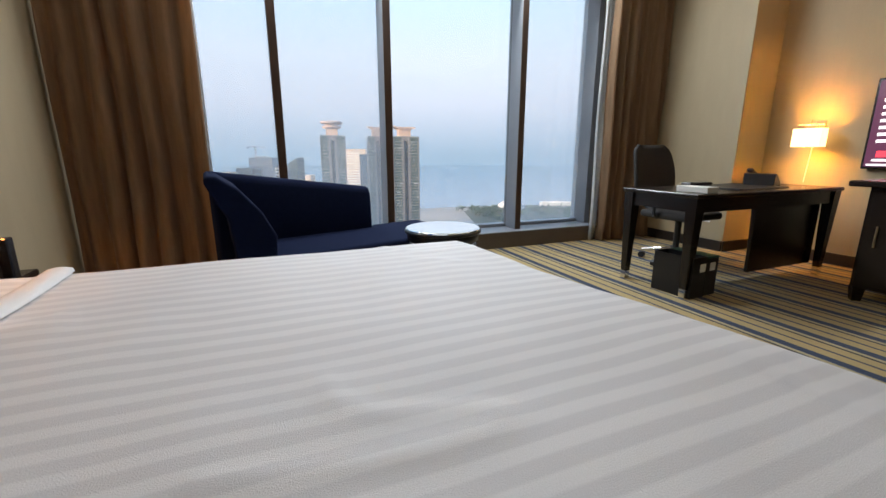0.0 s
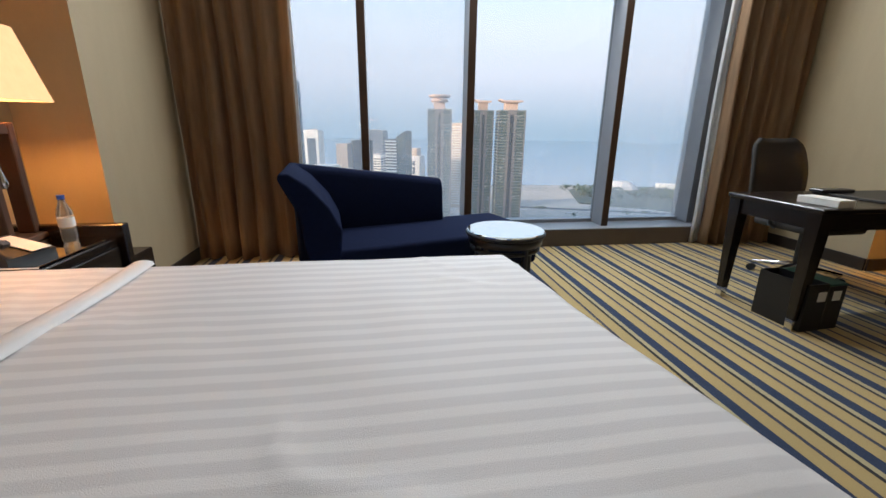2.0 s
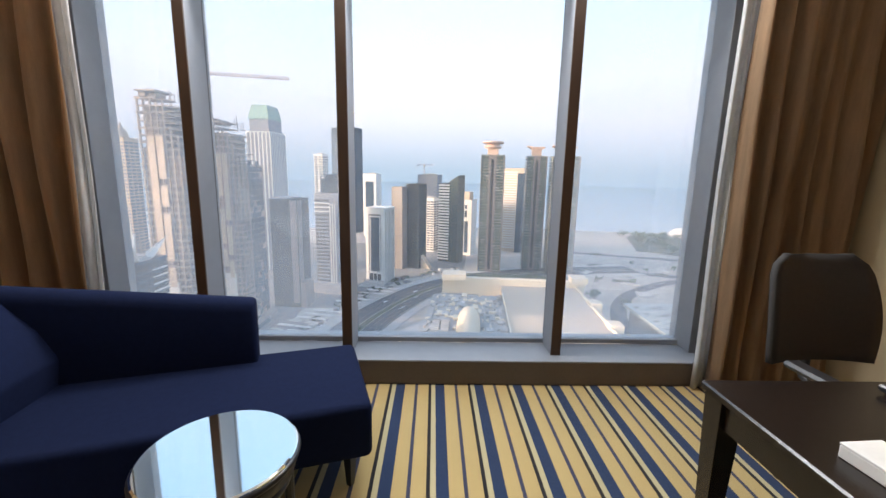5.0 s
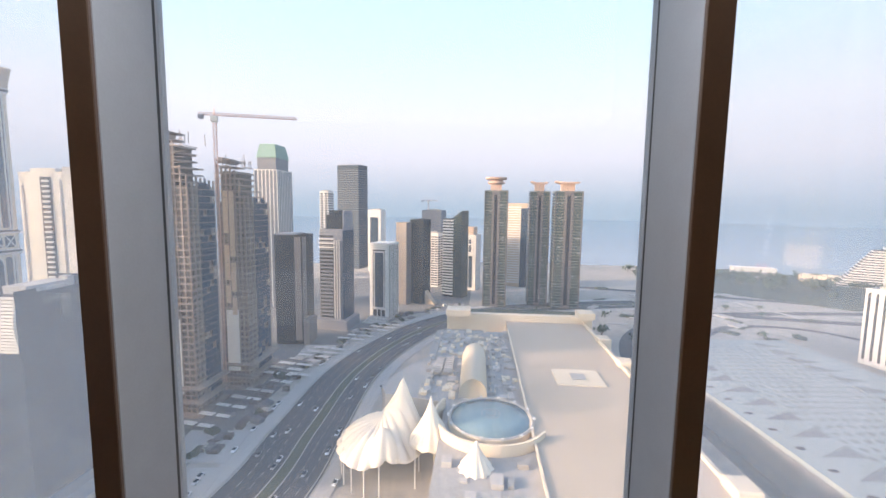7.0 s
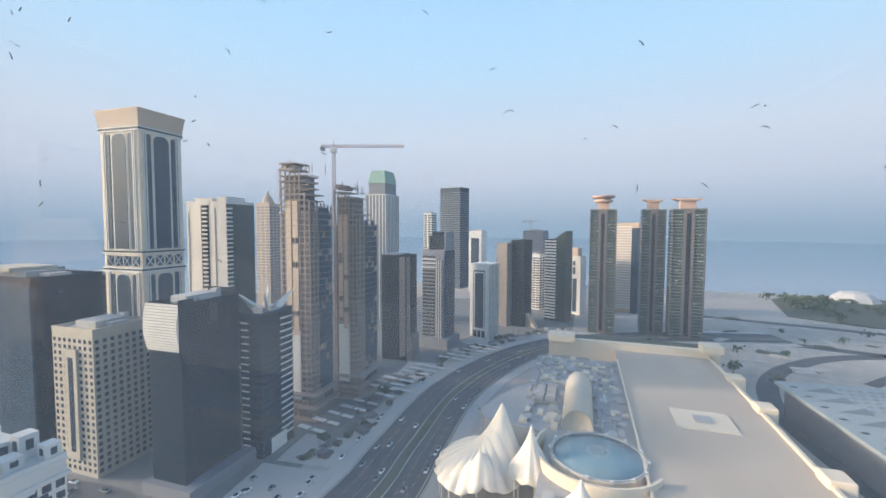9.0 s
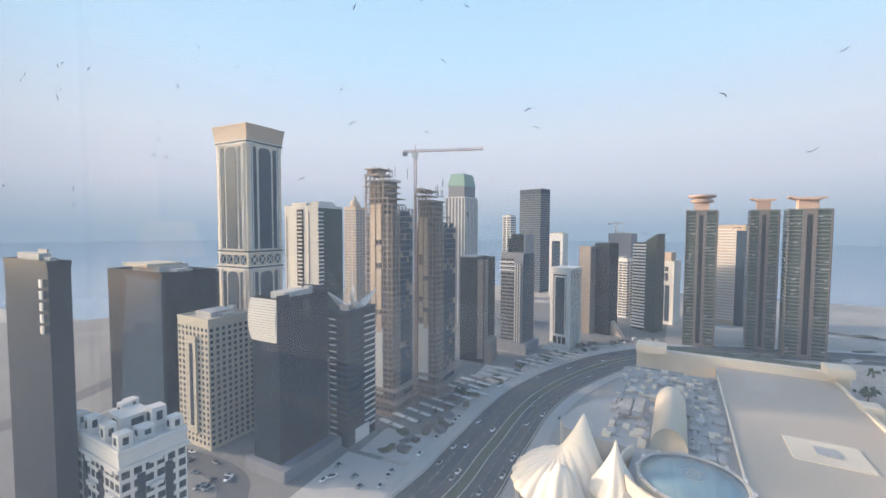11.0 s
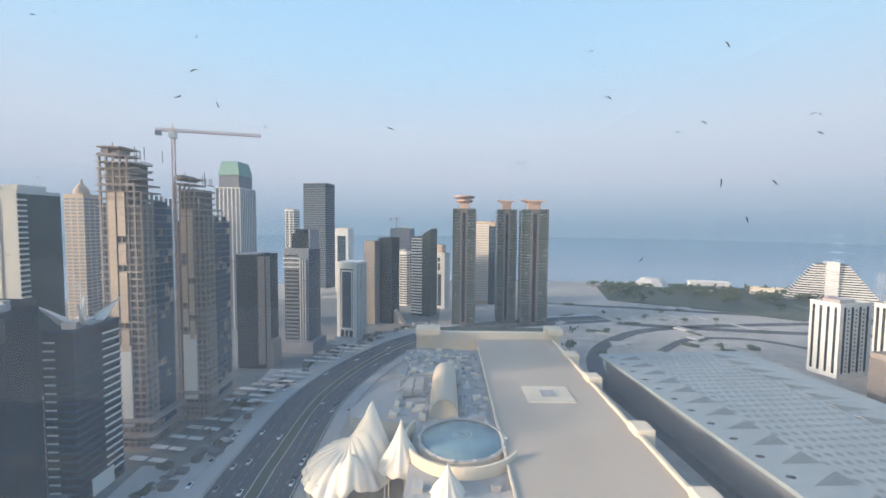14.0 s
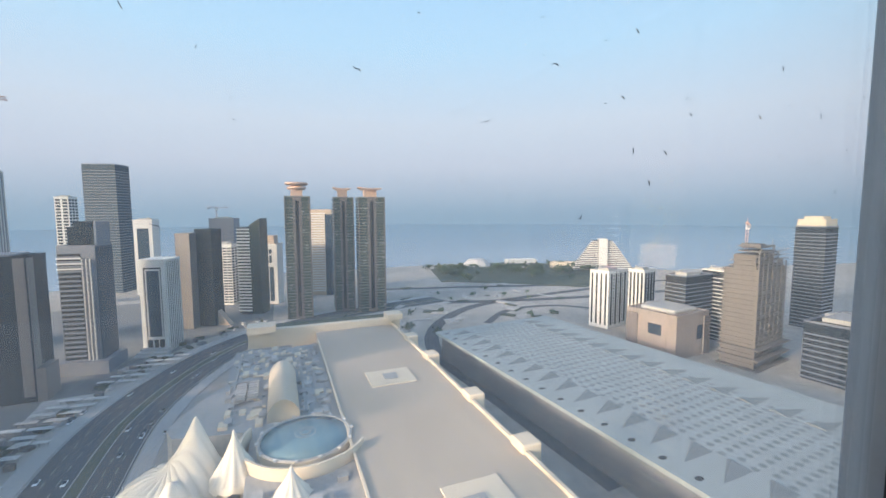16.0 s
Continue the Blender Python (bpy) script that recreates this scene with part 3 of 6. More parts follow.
for lx, ly in ((-0.06, 0.05), (1.46, 0.06), (-0.06, 0.66), (1.46, 0.64)):
    part("leg", rods(((lx, ly, 0.17), (lx, ly, 0.0), 0.032, 0.018), n=4), M_BLACKM, ch, "black tapered wooden leg")

# ---- side table ----
st = thing("side_table", "round black metal side table with a mirrored top", "table", (-0.08, -1.62, 0))
part("top", lathe([(0.225, 0.53), (0.238, 0.535), (0.238, 0.552), (0.232, 0.556)], 48), M_MIRROR, st, "mirrored glass disc", False)
bm = bmesh.new()
torus(bm, (0, 0, 0.535), 0.236, 0.011)
torus(bm, (0, 0, 0.445), 0.205, 0.013)
part("drum", lathe([(0.216, 0.475), (0.228, 0.478), (0.228, 0.53), (0.21, 0.53)], 40), M_BLACKM, st, "", True)
part("top_ring", bm, M_BLACKM, st, "", True)
bm = bmesh.new()
torus(bm, (0, 0, 0.12), 0.195, 0.010)
part("foot_ring", bm, M_BLACKM, st, "", True)
for k in range(4):
    a = radians(20 + 90 * k)
    part("leg", rods(((0.20 * math.cos(a), 0.20 * math.sin(a), 0.53), (0.205 * math.cos(a), 0.205 * math.sin(a), 0.0), 0.019, 0.013), n=10), M_BLACKM, st)

# ---- desk ----
DX0, DX1, DY0, DY1, DZ = 1.545, 3.27, -2.145, -1.49, 0.75
desk = thing("desk", "dark wood writing desk with a glossy top and tapered legs", "desk")
part("top", boxes((DX0, DX1, DY0, DY1, DZ - 0.03, DZ), bevel=0.006), M_DARKWOOD, desk)
part("apron", boxes((DX0 + 0.05, DX1 - 0.05, DY0 + 0.03, DY0 + 0.055, DZ - 0.13, DZ - 0.03), (DX0 + 0.05, DX1 - 0.05, DY1 - 0.055, DY1 - 0.03, DZ - 0.13, DZ - 0.03),
                    (DX0 + 0.03, DX0 + 0.055, DY0 + 0.06, DY1 - 0.06, DZ - 0.13, DZ - 0.03), (DX1 - 0.055, DX1 - 0.03, DY0 + 0.06, DY1 - 0.06, DZ - 0.13, DZ - 0.03)), M_DARKWOOD, desk)
part("modesty_panel", boxes((2.35, 3.18, DY0 + 0.10, DY0 + 0.125, 0.10, DZ - 0.13)), M_DARKWOOD, desk)
for lx in (DX0 + 0.055, DX1 - 0.055):
    for ly in (DY0 + 0.055, DY1 - 0.055):
        bm = bmesh.new()
        rod(bm, (lx, ly, DZ - 0.03), (lx, ly, 0.07), 0.060, 0.034, n=4)
        bmesh.ops.rotate(bm, cent=(lx, ly, 0), matrix=Matrix.Rotation(radians(45), 3, "Z"), verts=bm.verts)
        leg = part("leg", bm, M_DARKWOOD, desk)
        bm = bmesh.new()
        rod(bm, (lx, ly, 0.07), (lx, ly, 0.0), 0.035, 0.031, n=4)
        bmesh.ops.rotate(bm, cent=(lx, ly, 0), matrix=Matrix.Rotation(radians(45), 3, "Z"), verts=bm.verts)
        part("foot_cap", bm, M_CHROME, leg, "brushed metal foot cap")
nb = thing("notepad_box", "flat white card box on the desk", "box", (1.715, -2.0, DZ), 94)
part("box_body", boxes((-0.115, 0.115, -0.06, 0.06, 0.0, 0.035), bevel=0.003), M_PAPER, nb)
part("lid_flap", boxes((-0.116, 0.116, -0.061, 0.061, 0.035, 0.041), bevel=0.002), M_PAPER, nb)
bl = thing("desk_blotter", "dark leather desk blotter lying flat", "blotter", (2.45, -1.80, DZ), 2)
part("pad", boxes((-0.32, 0.32, -0.22, 0.24, 0, 0.008), bevel=0.003), M_PLASTIC, bl)
part("side_strip", boxes((-0.32, -0.27, -0.22, 0.24, 0.008, 0.012), bevel=0.001), M_BLACKM, bl)
pt = thing("pen_tray", "slim black tray lying on the desk", "tray", (2.22, -1.62, DZ + 0.012))
part("tray", boxes((-0.13, 0.13, -0.05, 0.05, 0, 0.022), bevel=0.006), M_BLACKM, pt)
tp = thing("desk_telephone", "black office telephone with a raised handset", "telephone", (2.85, -1.75, DZ), 200)
part("body", extrude_profile([(-0.12, 0), (0.12, 0), (0.12, 0.10), (0.09, 0.105), (-0.12, 0.025)], -0.11, 0.11), M_PLASTIC, tp)
part("handset", boxes((-0.11, 0.12, -0.105, -0.05, 0.095, 0.125), bevel=0.012), M_PLASTIC, tp).rotation_euler = (0, radians(-12), 0)
part("keypad", boxes((-0.08, 0.05, -0.03, 0.06, 0.052, 0.058), bevel=0.001), M_PAPER, tp, "pale keypad").rotation_euler = (0, radians(-18), 0)

# ---- waste bin and file box ----
wb = thing("waste_bin", "open black rectangular waste bin with pale tags", "bin", (1.675, -1.97, 0), 4)
bm = boxes((-0.075, 0.075, -0.155, 0.155, 0, 0.30))
bm.faces.ensure_lookup_table()
top = max(bm.faces, key=lambda f: f.calc_center_median().z)
bmesh.ops.inset_region(bm, faces=[top], thickness=0.008)
well = bmesh.ops.extrude_face_region(bm, geom=[top])
bmesh.ops.translate(bm, vec=(0, 0, -0.285), verts=[v for v in well["geom"] if isinstance(v, bmesh.types.BMVert)])
bmesh.ops.delete(bm, geom=[top], context="FACES_ONLY")
part("shell", bm, M_BLACKM, wb)
part("tag", boxes((0.005, 0.065, -0.158, -0.155, 0.19, 0.25)), M_PAPER, wb, "pale square tag")
wb2 = thing("recycling_bin", "black bin with a dark green lid and a pale tag", "bin", (1.822, -1.96, 0), 4)
part("shell", boxes((-0.068, 0.068, -0.155, 0.155, 0, 0.28), bevel=0.004), M_BLACKM, wb2)
part("lid", boxes((-0.07, 0.07, -0.157, 0.157, 0.28, 0.295), bevel=0.004), M_GREEN, wb2, "dark green lid")
part("tag", boxes((-0.03, 0.03, -0.158, -0.155, 0.19, 0.25)), M_PAPER, wb2, "pale square tag")

# ---- office chair ----
oc = thing("office_chair", "black mesh-backed swivel chair with chrome five-star base", "chair", (2.44, -1.33, 0), 2)
bm = bmesh.new()
rows = []
for j in range(13):
    v = j / 12
    z = 0.60 + 0.50 * v
    w = 0.265 - 0.05 * abs(v - 0.35) ** 2 * 2 - (0.06 * max(0, (v - 0.85) / 0.15) ** 2)
    row = []
    for i in range(13):
        u = -1 + i / 6
        row.append(bm.verts.new((u * w, 0.28 + 0.10 * v - 0.05 * (1 - u * u) * -1 - 0.03 * math.sin(3.1 * v), z)))
    rows.append(row)
for a, b in zip(rows, rows[1:]):
    for i in range(12):
        bm.faces.new((a[i], a[i + 1], b[i + 1], b[i]))
bk = part("backrest", bm, M_MESH, oc, "charcoal mesh back", True)
md = bk.modifiers.new("pad", "SOLIDIFY")
md.thickness = 0.03
bm = bmesh.new()
box(bm, -0.25, 0.25, -0.25, 0.24, 0.43, 0.50)
rounded(part("seat", bm, M_MESH, oc), 0.03, 3)
part("back_support", rods(((0, 0.20, 0.42), (0, 0.37, 0.50), 0.022), ((0, 0.37, 0.50), (0, 0.38, 0.85), 0.022)), M_PLASTIC, oc)
for s in (-1, 1):
    part("armrest", boxes((s * 0.29 - 0.04, s * 0.29 + 0.04, -0.15, 0.16, 0.655, 0.685), bevel=0.012), M_PLASTIC, oc)
    part("arm_post", rods(((s * 0.24, 0.05, 0.44), (s * 0.29, 0.05, 0.47), 0.017), ((s * 0.29, 0.05, 0.47), (s * 0.29, 0.05, 0.66), 0.017)), M_PLASTIC, oc)
part("gas_column", rods(((0, 0, 0.10), (0, 0, 0.43), 0.028)), M_PLASTIC, oc)
for k in range(5):
    a = radians(72 * k + 40)
    c, s = math.cos(a), math.sin(a)
    arm_ = part("base_arm", rods(((0, 0, 0.135), (0.30 * c, 0.30 * s, 0.085), 0.024, 0.014)), M_CHROME, oc, "polished chrome arm")
    part("caster", rods(((0.30 * c - 0.02 * s, 0.30 * s + 0.02 * c, 0.03), (0.30 * c + 0.02 * s, 0.30 * s - 0.02 * c, 0.03), 0.03)), M_PLASTIC, arm_, "black twin-wheel caster")

# ---- wall lamp, console, television ----
wl = thing("wall_lamp", "lit twin-shade brass wall lamp above the desk", "lamp", (3.75, -1.66, 1.0))
part("back_plate", boxes((-0.012, 0, -0.04, 0.04, 0.20, 0.32), bevel=0.003), M_BRASS, wl)
part("arm", rods(((-0.01, 0, 0.28), (-0.16, 0, 0.28), 0.007), ((-0.16, -0.10, 0.28), (-0.16, 0.10, 0.28), 0.006), ((-0.16, -0.055, 0.28), (-0.16, -0.055, 0.25), 0.006), ((-0.16, 0.055, 0.28), (-0.16, 0.055, 0.25), 0.006), ((-0.16, 0, 0.28), (-0.16, 0, 0.32), 0.008)), M_BRASS, wl)
for oy in (-0.058, 0.058):
    bm = boxes((-0.215, -0.211, oy - 0.055, oy + 0.055, 0.08, 0.245), (-0.109, -0.105, oy - 0.055, oy + 0.055, 0.08, 0.245), (-0.211, -0.109, oy - 0.055, oy - 0.051, 0.08, 0.245), (-0.211, -0.109, oy + 0.051, oy + 0.055, 0.08, 0.245))
    part("shade", bm, M_WSHADE, wl, "glowing frosted shade")
    lamp_light("wall_lamp_bulb", (3.59, -1.66 + oy, 1.16), 3.2, (1.0, 0.45, 0.09), 0.03)
part("cable", rods(((-0.005, 0.03, 0.20), (-0.005, 0.06, -0.25), 0.004), n=6), M_PAPER, wl)
cs = thing("console_cabinet", "dark wood console cabinet with an overhanging top", "cabinet")
part("body", boxes((2.66, 3.73, -4.1, -2.55, 0.10, 0.80), bevel=0.006), M_DARKWOOD, cs)
part("top", boxes((2.58, 3.74, -4.15, -2.46, 0.80, 0.84), bevel=0.008), M_DARKWOOD, cs)
for lx, ly in ((2.70, -2.58), (3.68, -2.58), (2.70, -4.05), (3.68, -4.05)):
    part("leg", rods(((lx, ly, 0.10), (lx, ly, 0.0), 0.05, 0.035), n=4), M_DARKWOOD, cs)
for k in range(3):
    y0 = -4.08 + 0.51 * k
    dd = part("door", boxes((2.642, 2.66, y0, y0 + 0.49, 0.13, 0.77), bevel=0.004), M_DARKWOOD, cs)
    part("handle", rods(((2.632, y0 + 0.42, 0.40), (2.632, y0 + 0.42, 0.54), 0.006)), M_BRASS, dd)
tv = thing("television", "flat television on the wall, lit with a dark menu page", "television", (3.69, -2.03, 0.89))
part("bezel", boxes((0.0, 0.06, -1.25, 0.0, 0.0, 0.74), bevel=0.006), M_TVB, tv)
scr = part("screen", boxes((-0.004, 0.0, -1.23, -0.02, 0.02, 0.72)), M_SCREEN, tv, "lit dark red menu page")
rb = random.Random(4)
for k in range(7):
    part("text_bar", boxes((-0.007, -0.004, -0.13 - rb.uniform(0, 0.05), -0.07, 0.55 - 0.055 * k, 0.573 - 0.055 * k)), M_BAR, scr)
part("red_mark", boxes((-0.007, -0.004, -0.20, -0.09, 0.10, 0.15)), M_RED, scr)
part("text_bar", boxes((-0.007, -0.004, -0.20, -0.07, 0.065, 0.083)), M_BAR, scr)
part("text_bar", boxes((-0.007, -0.004, -0.40, -0.04, 0.028, 0.042)), M_BAR, scr)
sk = thing("wall_socket", "small white power socket on the pier", "socket", (3.3, -0.98, 0.33))
part("plate", boxes((-0.008, 0, -0.06, 0.06, -0.04, 0.04), bevel=0.002), M_PAPER, sk)


# ================= the city below =================
M_SAND = mat("pale_sandy_ground", (0.34, 0.31, 0.28), 0.9, scale=0.12, vary=0.35, bump=0.0, coarse=0.3)
M_SEA = mat("hazy_sea", (0.20, 0.29, 0.36), 0.12, scale=0.02, vary=0.08, bump=0.0)
M_ROAD = mat("asphalt", (0.075, 0.078, 0.085), 0.85, scale=0.8, vary=0.15, bump=0.0, coarse=0.15)
M_LINE = mat("road_paint", (0.30, 0.30, 0.29), 0.7, scale=0.5)
M_PAVE = mat("pale_paving", (0.40, 0.38, 0.36), 0.85, scale=0.6, vary=0.2, bump=0.0)
M_VERGE = mat("dry_planting", (0.075, 0.085, 0.062), 0.95, scale=0.5, vary=0.5, bump=0.0)
M_CREAM = mat("cream_roof_membrane", (0.42, 0.345, 0.275), 0.85, scale=0.35, vary=0.08, bump=0.0, coarse=0.12)
M_CREAMW = mat("cream_render", (0.62, 0.52, 0.40), 0.85, scale=0.5, vary=0.08, bump=0.0)
M_GREYROOF = mat("grey_service_roof", (0.33, 0.32, 0.31), 0.85, scale=0.6, vary=0.3, bump=0.0)
M_PLANT = mat("roof_plant_metal", (0.36, 0.34, 0.32), 0.6, scale=1.0, vary=0.2, bump=0.0, per_object=0.25)
M_TENT = mat("cream_tensile_fabric", (0.72, 0.64, 0.53), 0.7, scale=0.8, vary=0.06, bump=0.0)
M_DISC = mat("blue_glass_roof", (0.15, 0.23, 0.26), 0.15, scale=0.8, vary=0.1, bump=0.0)
M_CONVR = mat("pale_metal_roof", (0.27, 0.295, 0.295), 0.6, scale=0.5, vary=0.05, bump=0.0)
M_CONVD = mat("grey_roof_lights", (0.15, 0.16, 0.165), 0.5, scale=0.7, vary=0.1, bump=0.0)
M_CONVW = mat("dark_grey_wall", (0.15, 0.15, 0.16), 0.7, scale=0.4, vary=0.15, bump=0.0)
M_HOLE = mat("dark_opening", (0.02, 0.02, 0.024), 0.6, scale=0.5)
M_WHITE = mat("white_render", (0.56, 0.54, 0.51), 0.8, scale=0.3, vary=0.06, bump=0.0)
M_BEIGE = mat("beige_render", (0.40, 0.35, 0.28), 0.85, scale=0.3, vary=0.08, bump=0.0)
M_TAN = mat("tan_stone", (0.44, 0.34, 0.26), 0.8, scale=0.3, vary=0.08, bump=0.0)
M_DKSTONE = mat("brown_grey_stone", (0.135, 0.115, 0.11), 0.8, scale=0.3, vary=0.1, bump=0.0)
M_CONC = mat("raw_concrete", (0.25, 0.205, 0.18), 0.9, scale=0.25, vary=0.3, bump=0.0, coarse=0.3)
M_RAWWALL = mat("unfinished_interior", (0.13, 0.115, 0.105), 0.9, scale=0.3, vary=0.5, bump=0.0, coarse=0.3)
M_WIN = mat("window_glazing", (0.03, 0.042, 0.06), 0.2, scale=0.2, vary=0.3, bump=0.0, spec=0.1)
M_GLASSB = mat("blue_curtain_glass", (0.036, 0.058, 0.085), 0.25, scale=0.08, vary=0.3, bump=0.0, coarse=0.3, spec=0.06)
M_GLASSD = mat("dark_curtain_glass", (0.018, 0.025, 0.034), 0.25, scale=0.08, vary=0.4, bump=0.0, coarse=0.35, spec=0.06)
M_GLASSG = mat("green_grey_glass", (0.045, 0.062, 0.06), 0.25, scale=0.1, vary=0.25, bump=0.0, spec=0.22)
M_GREYB = mat("grey_cladding", (0.15, 0.16, 0.19), 0.6, scale=0.2, vary=0.1, bump=0.0)
M_COPPER = mat("green_copper_roof", (0.17, 0.28, 0.24), 0.6, scale=0.3, vary=0.1, bump=0.0)
M_TERRA = mat("terracotta_crown", (0.42, 0.285, 0.225), 0.7, scale=0.3, vary=0.08, bump=0.0)
M_CRANE = mat("red_white_crane_steel", (0.40, 0.25, 0.22), 0.6, scale=0.4, vary=0.15, bump=0.0)
M_CARW = mat("car_paint", (0.55, 0.55, 0.56), 0.3, scale=1.0, vary=0.05, bump=0.0, per_object=0.7)
M_LEAF = mat("hazy_green_leaves", (0.06, 0.085, 0.055), 0.9, scale=1.0, vary=0.4, bump=0.0, per_object=0.2)
M_NAVYG = mat("navy_curtain_glass", (0.010, 0.019, 0.031), 0.25, scale=0.08, vary=0.4, bump=0.0, coarse=0.4, spec=0.08)
M_LOT = mat("dusty_parking_ground", (0.17, 0.165, 0.16), 0.9, scale=0.25, vary=0.35, bump=0.0, coarse=0.35)
M_BRONZE = mat("bronze_grey_cladding", (0.17, 0.145, 0.135), 0.6, scale=0.2, vary=0.15, bump=0.0)
M_BALC = mat("green_grey_balconies", (0.13, 0.145, 0.135), 0.6, scale=0.4, vary=0.5, bump=0.0, per_object=0.3)
M_TRUNK = mat("tree_bark", (0.12, 0.09, 0.06), 0.9, scale=3.0, vary=0.2, bump=0.0)


def haze_backdrop():
    """A plain glowing curve of hazy evening sky, four kilometres off, over the sea."""
    m = bpy.data.materials.new("hazy_sky")
    m.use_nodes = True
    nt = m.node_tree
    nt.nodes.remove(nt.nodes["Principled BSDF"])
    em = nt.nodes.new("ShaderNodeEmission")
    tc = nt.nodes.new("ShaderNodeTexCoord")
    sep = nt.nodes.new("ShaderNodeSeparateXYZ")
    nt.links.new(tc.outputs["Object"], sep.inputs["Vector"])
    rng = nt.nodes.new("ShaderNodeMapRange")
    rng.inputs["From Min"].default_value, rng.inputs["From Max"].default_value = -150, 3200
    nt.links.new(sep.outputs["Z"], rng.inputs["Value"])
    ramp = nt.nodes.new("ShaderNodeValToRGB")
    el = ramp.color_ramp.elements
    for k, (p, c) in enumerate(((0.0, (0.235, 0.33, 0.43)), (0.045, (0.25, 0.34, 0.44)), (0.19, (0.49, 0.52, 0.61)), (0.32, (0.55, 0.60, 0.69)), (0.55, (0.44, 0.63, 0.81)), (1.0, (0.30, 0.55, 0.85)))):
        e = el[k] if k < 2 else el.new(p)
        e.position, e.color = p, (*c, 1)
    nt.links.new(rng.outputs["Result"], ramp.inputs["Fac"])
    nt.links.new(ramp.outputs["Color"], em.inputs["Color"])
    em.inputs["Strength"].default_value = SKY_GLOW
    nt.links.new(em.outputs["Emission"], nt.nodes["Material Output"].inputs["Surface"])
    bm = bmesh.new()
    n, R = 48, 4500
    lo, hi = [], []
    for k in range(n + 1):
        a = radians(-88 + 176 * k / n)
        lo.append(bm.verts.new((R * math.sin(a), R * math.cos(a), GROUND - 40)))
        hi.append(bm.verts.new((R * math.sin(a), R * math.cos(a), 4200)))
    for k in range(n):
        bm.faces.new((lo[k], lo[k + 1], hi[k + 1], hi[k]))
    solid("backdrop", bm, m, "hazy pale blue evening sky over the sea", "sky", "structure", smooth=True)


SKY_GLOW = 0.40
haze_backdrop()
bm = bmesh.new()
prism(bm, [(-4600, -1500), (4600, -1500), (4600, 4700), (-4600, 4700)], GROUND - 2, GROUND)
solid("ground", bm, M_SAND, "pale sandy city ground and empty plots", "ground", "structure")
bm = bmesh.new()
prism(bm, [(-4550, 150), (-640, 300), (-560, 640), (-330, 850), (100, 905), (330, 880), (520, 862), (600, 780), (760, 720), (820, 560), (1500, 380), (4550, 250), (4550, 4650), (-4550, 4650)], GROUND, GROUND + 0.3)
solid("water", bm, M_SEA, "flat hazy blue sea along the shore", "sea", "structure")
bm = bmesh.new()
prism(bm, [(380, 800), (440, 850), (600, 830), (740, 700), (620, 540), (513, 490), (430, 575), (330, 650)], GROUND + 0.3, GROUND + 1.2)
solid("park_ground", bm, M_VERGE, "dark green planted headland by the sea", "park", "structure")

bm = bmesh.new()
prism(bm, [(-720, 20), (-150, 20), (-118, 165), (-108, 215), (-100, 293), (-74, 385), (-30, 455), (40, 505), (60, 700), (-720, 640)], GROUND, GROUND + 0.1)
solid("parking_ground", bm, M_LOT, "dusty grey paved ground between the towers", "ground", "structure")


def ribbon(bm, line, off, width, z0, z1):
    """A strip of even width along a curve, set off to its side."""
    pts = []
    for k in range(len(line)):
        a, b = Vector(line[max(0, k - 1)]), Vector(line[min(len(line) - 1, k + 1)])
        d = (b - a).normalized()
        nrm = Vector((d.y, -d.x))
        c = Vector(line[k])
        pts.append((c + nrm * (off - width / 2), c + nrm * (off + width / 2)))
    prism(bm, [tuple(p[0]) for p in pts] + [tuple(p[1]) for p in reversed(pts)], z0, z1)


def curve(ctrl, n=14):
    """A smooth line through the given plan points."""
    out = []
    for k in range(len(ctrl) - 1):
        p0, p1, p2, p3 = (Vector(ctrl[max(0, min(len(ctrl) - 1, k + j))]) for j in (-1, 0, 1, 2))
        for i in range(n):
            t = i / n
            out.append(tuple(0.5 * ((2 * p1) + (p2 - p0) * t + (2 * p0 - 5 * p1 + 4 * p2 - p3) * t * t + (3 * p1 - p0 - 3 * p2 + p3) * t ** 3)))
    out.append(tuple(ctrl[-1]))
    return out


AVENUE = curve([(-140, 0), (-92, 90), (-72, 165), (-68, 215), (-60, 293), (-34, 366), (5, 427), (60, 470), (140, 500), (260, 520)])
bm = bmesh.new()
ribbon(bm, AVENUE, 0, 40, GROUND, GROUND + 0.15)
solid("road", bm, M_ROAD, "wide dark asphalt dual carriageway curving past the towers", "road", "structure")
bm = bmesh.new()
ribbon(bm, AVENUE, 2, 5, GROUND + 0.15, GROUND + 0.45)
solid("median", bm, M_VERGE, "planted median strip between the carriageways", "median", "structure")
bm = bmesh.new()
for o in (-19.3, -0.9, 4.9, 19.3):
    ribbon(bm, AVENUE, o, 0.5, GROUND + 0.15, GROUND + 0.5)
solid("kerb", bm, M_PAVE, "pale concrete kerbs of the avenue", "kerb", "structure")
bm = bmesh.new()
for o in (-13, -7, 9.5, 14.5):
    for k in range(0, len(AVENUE) - 2, 2):
        ribbon(bm, AVENUE[k:k + 2], o, 0.35, GROUND + 0.15, GROUND + 0.17)
solid("lane_marking", bm, M_LINE, "dashed white lane markings on the avenue", "marking", "structure")
for o, w in ((-25, 9), (25, 8)):
    bm = bmesh.new()
    ribbon(bm, AVENUE, o, w, GROUND, GROUND + 0.3)
    solid("pavement", bm, M_PAVE, "pale paved footway beside the avenue", "pavement", "structure")
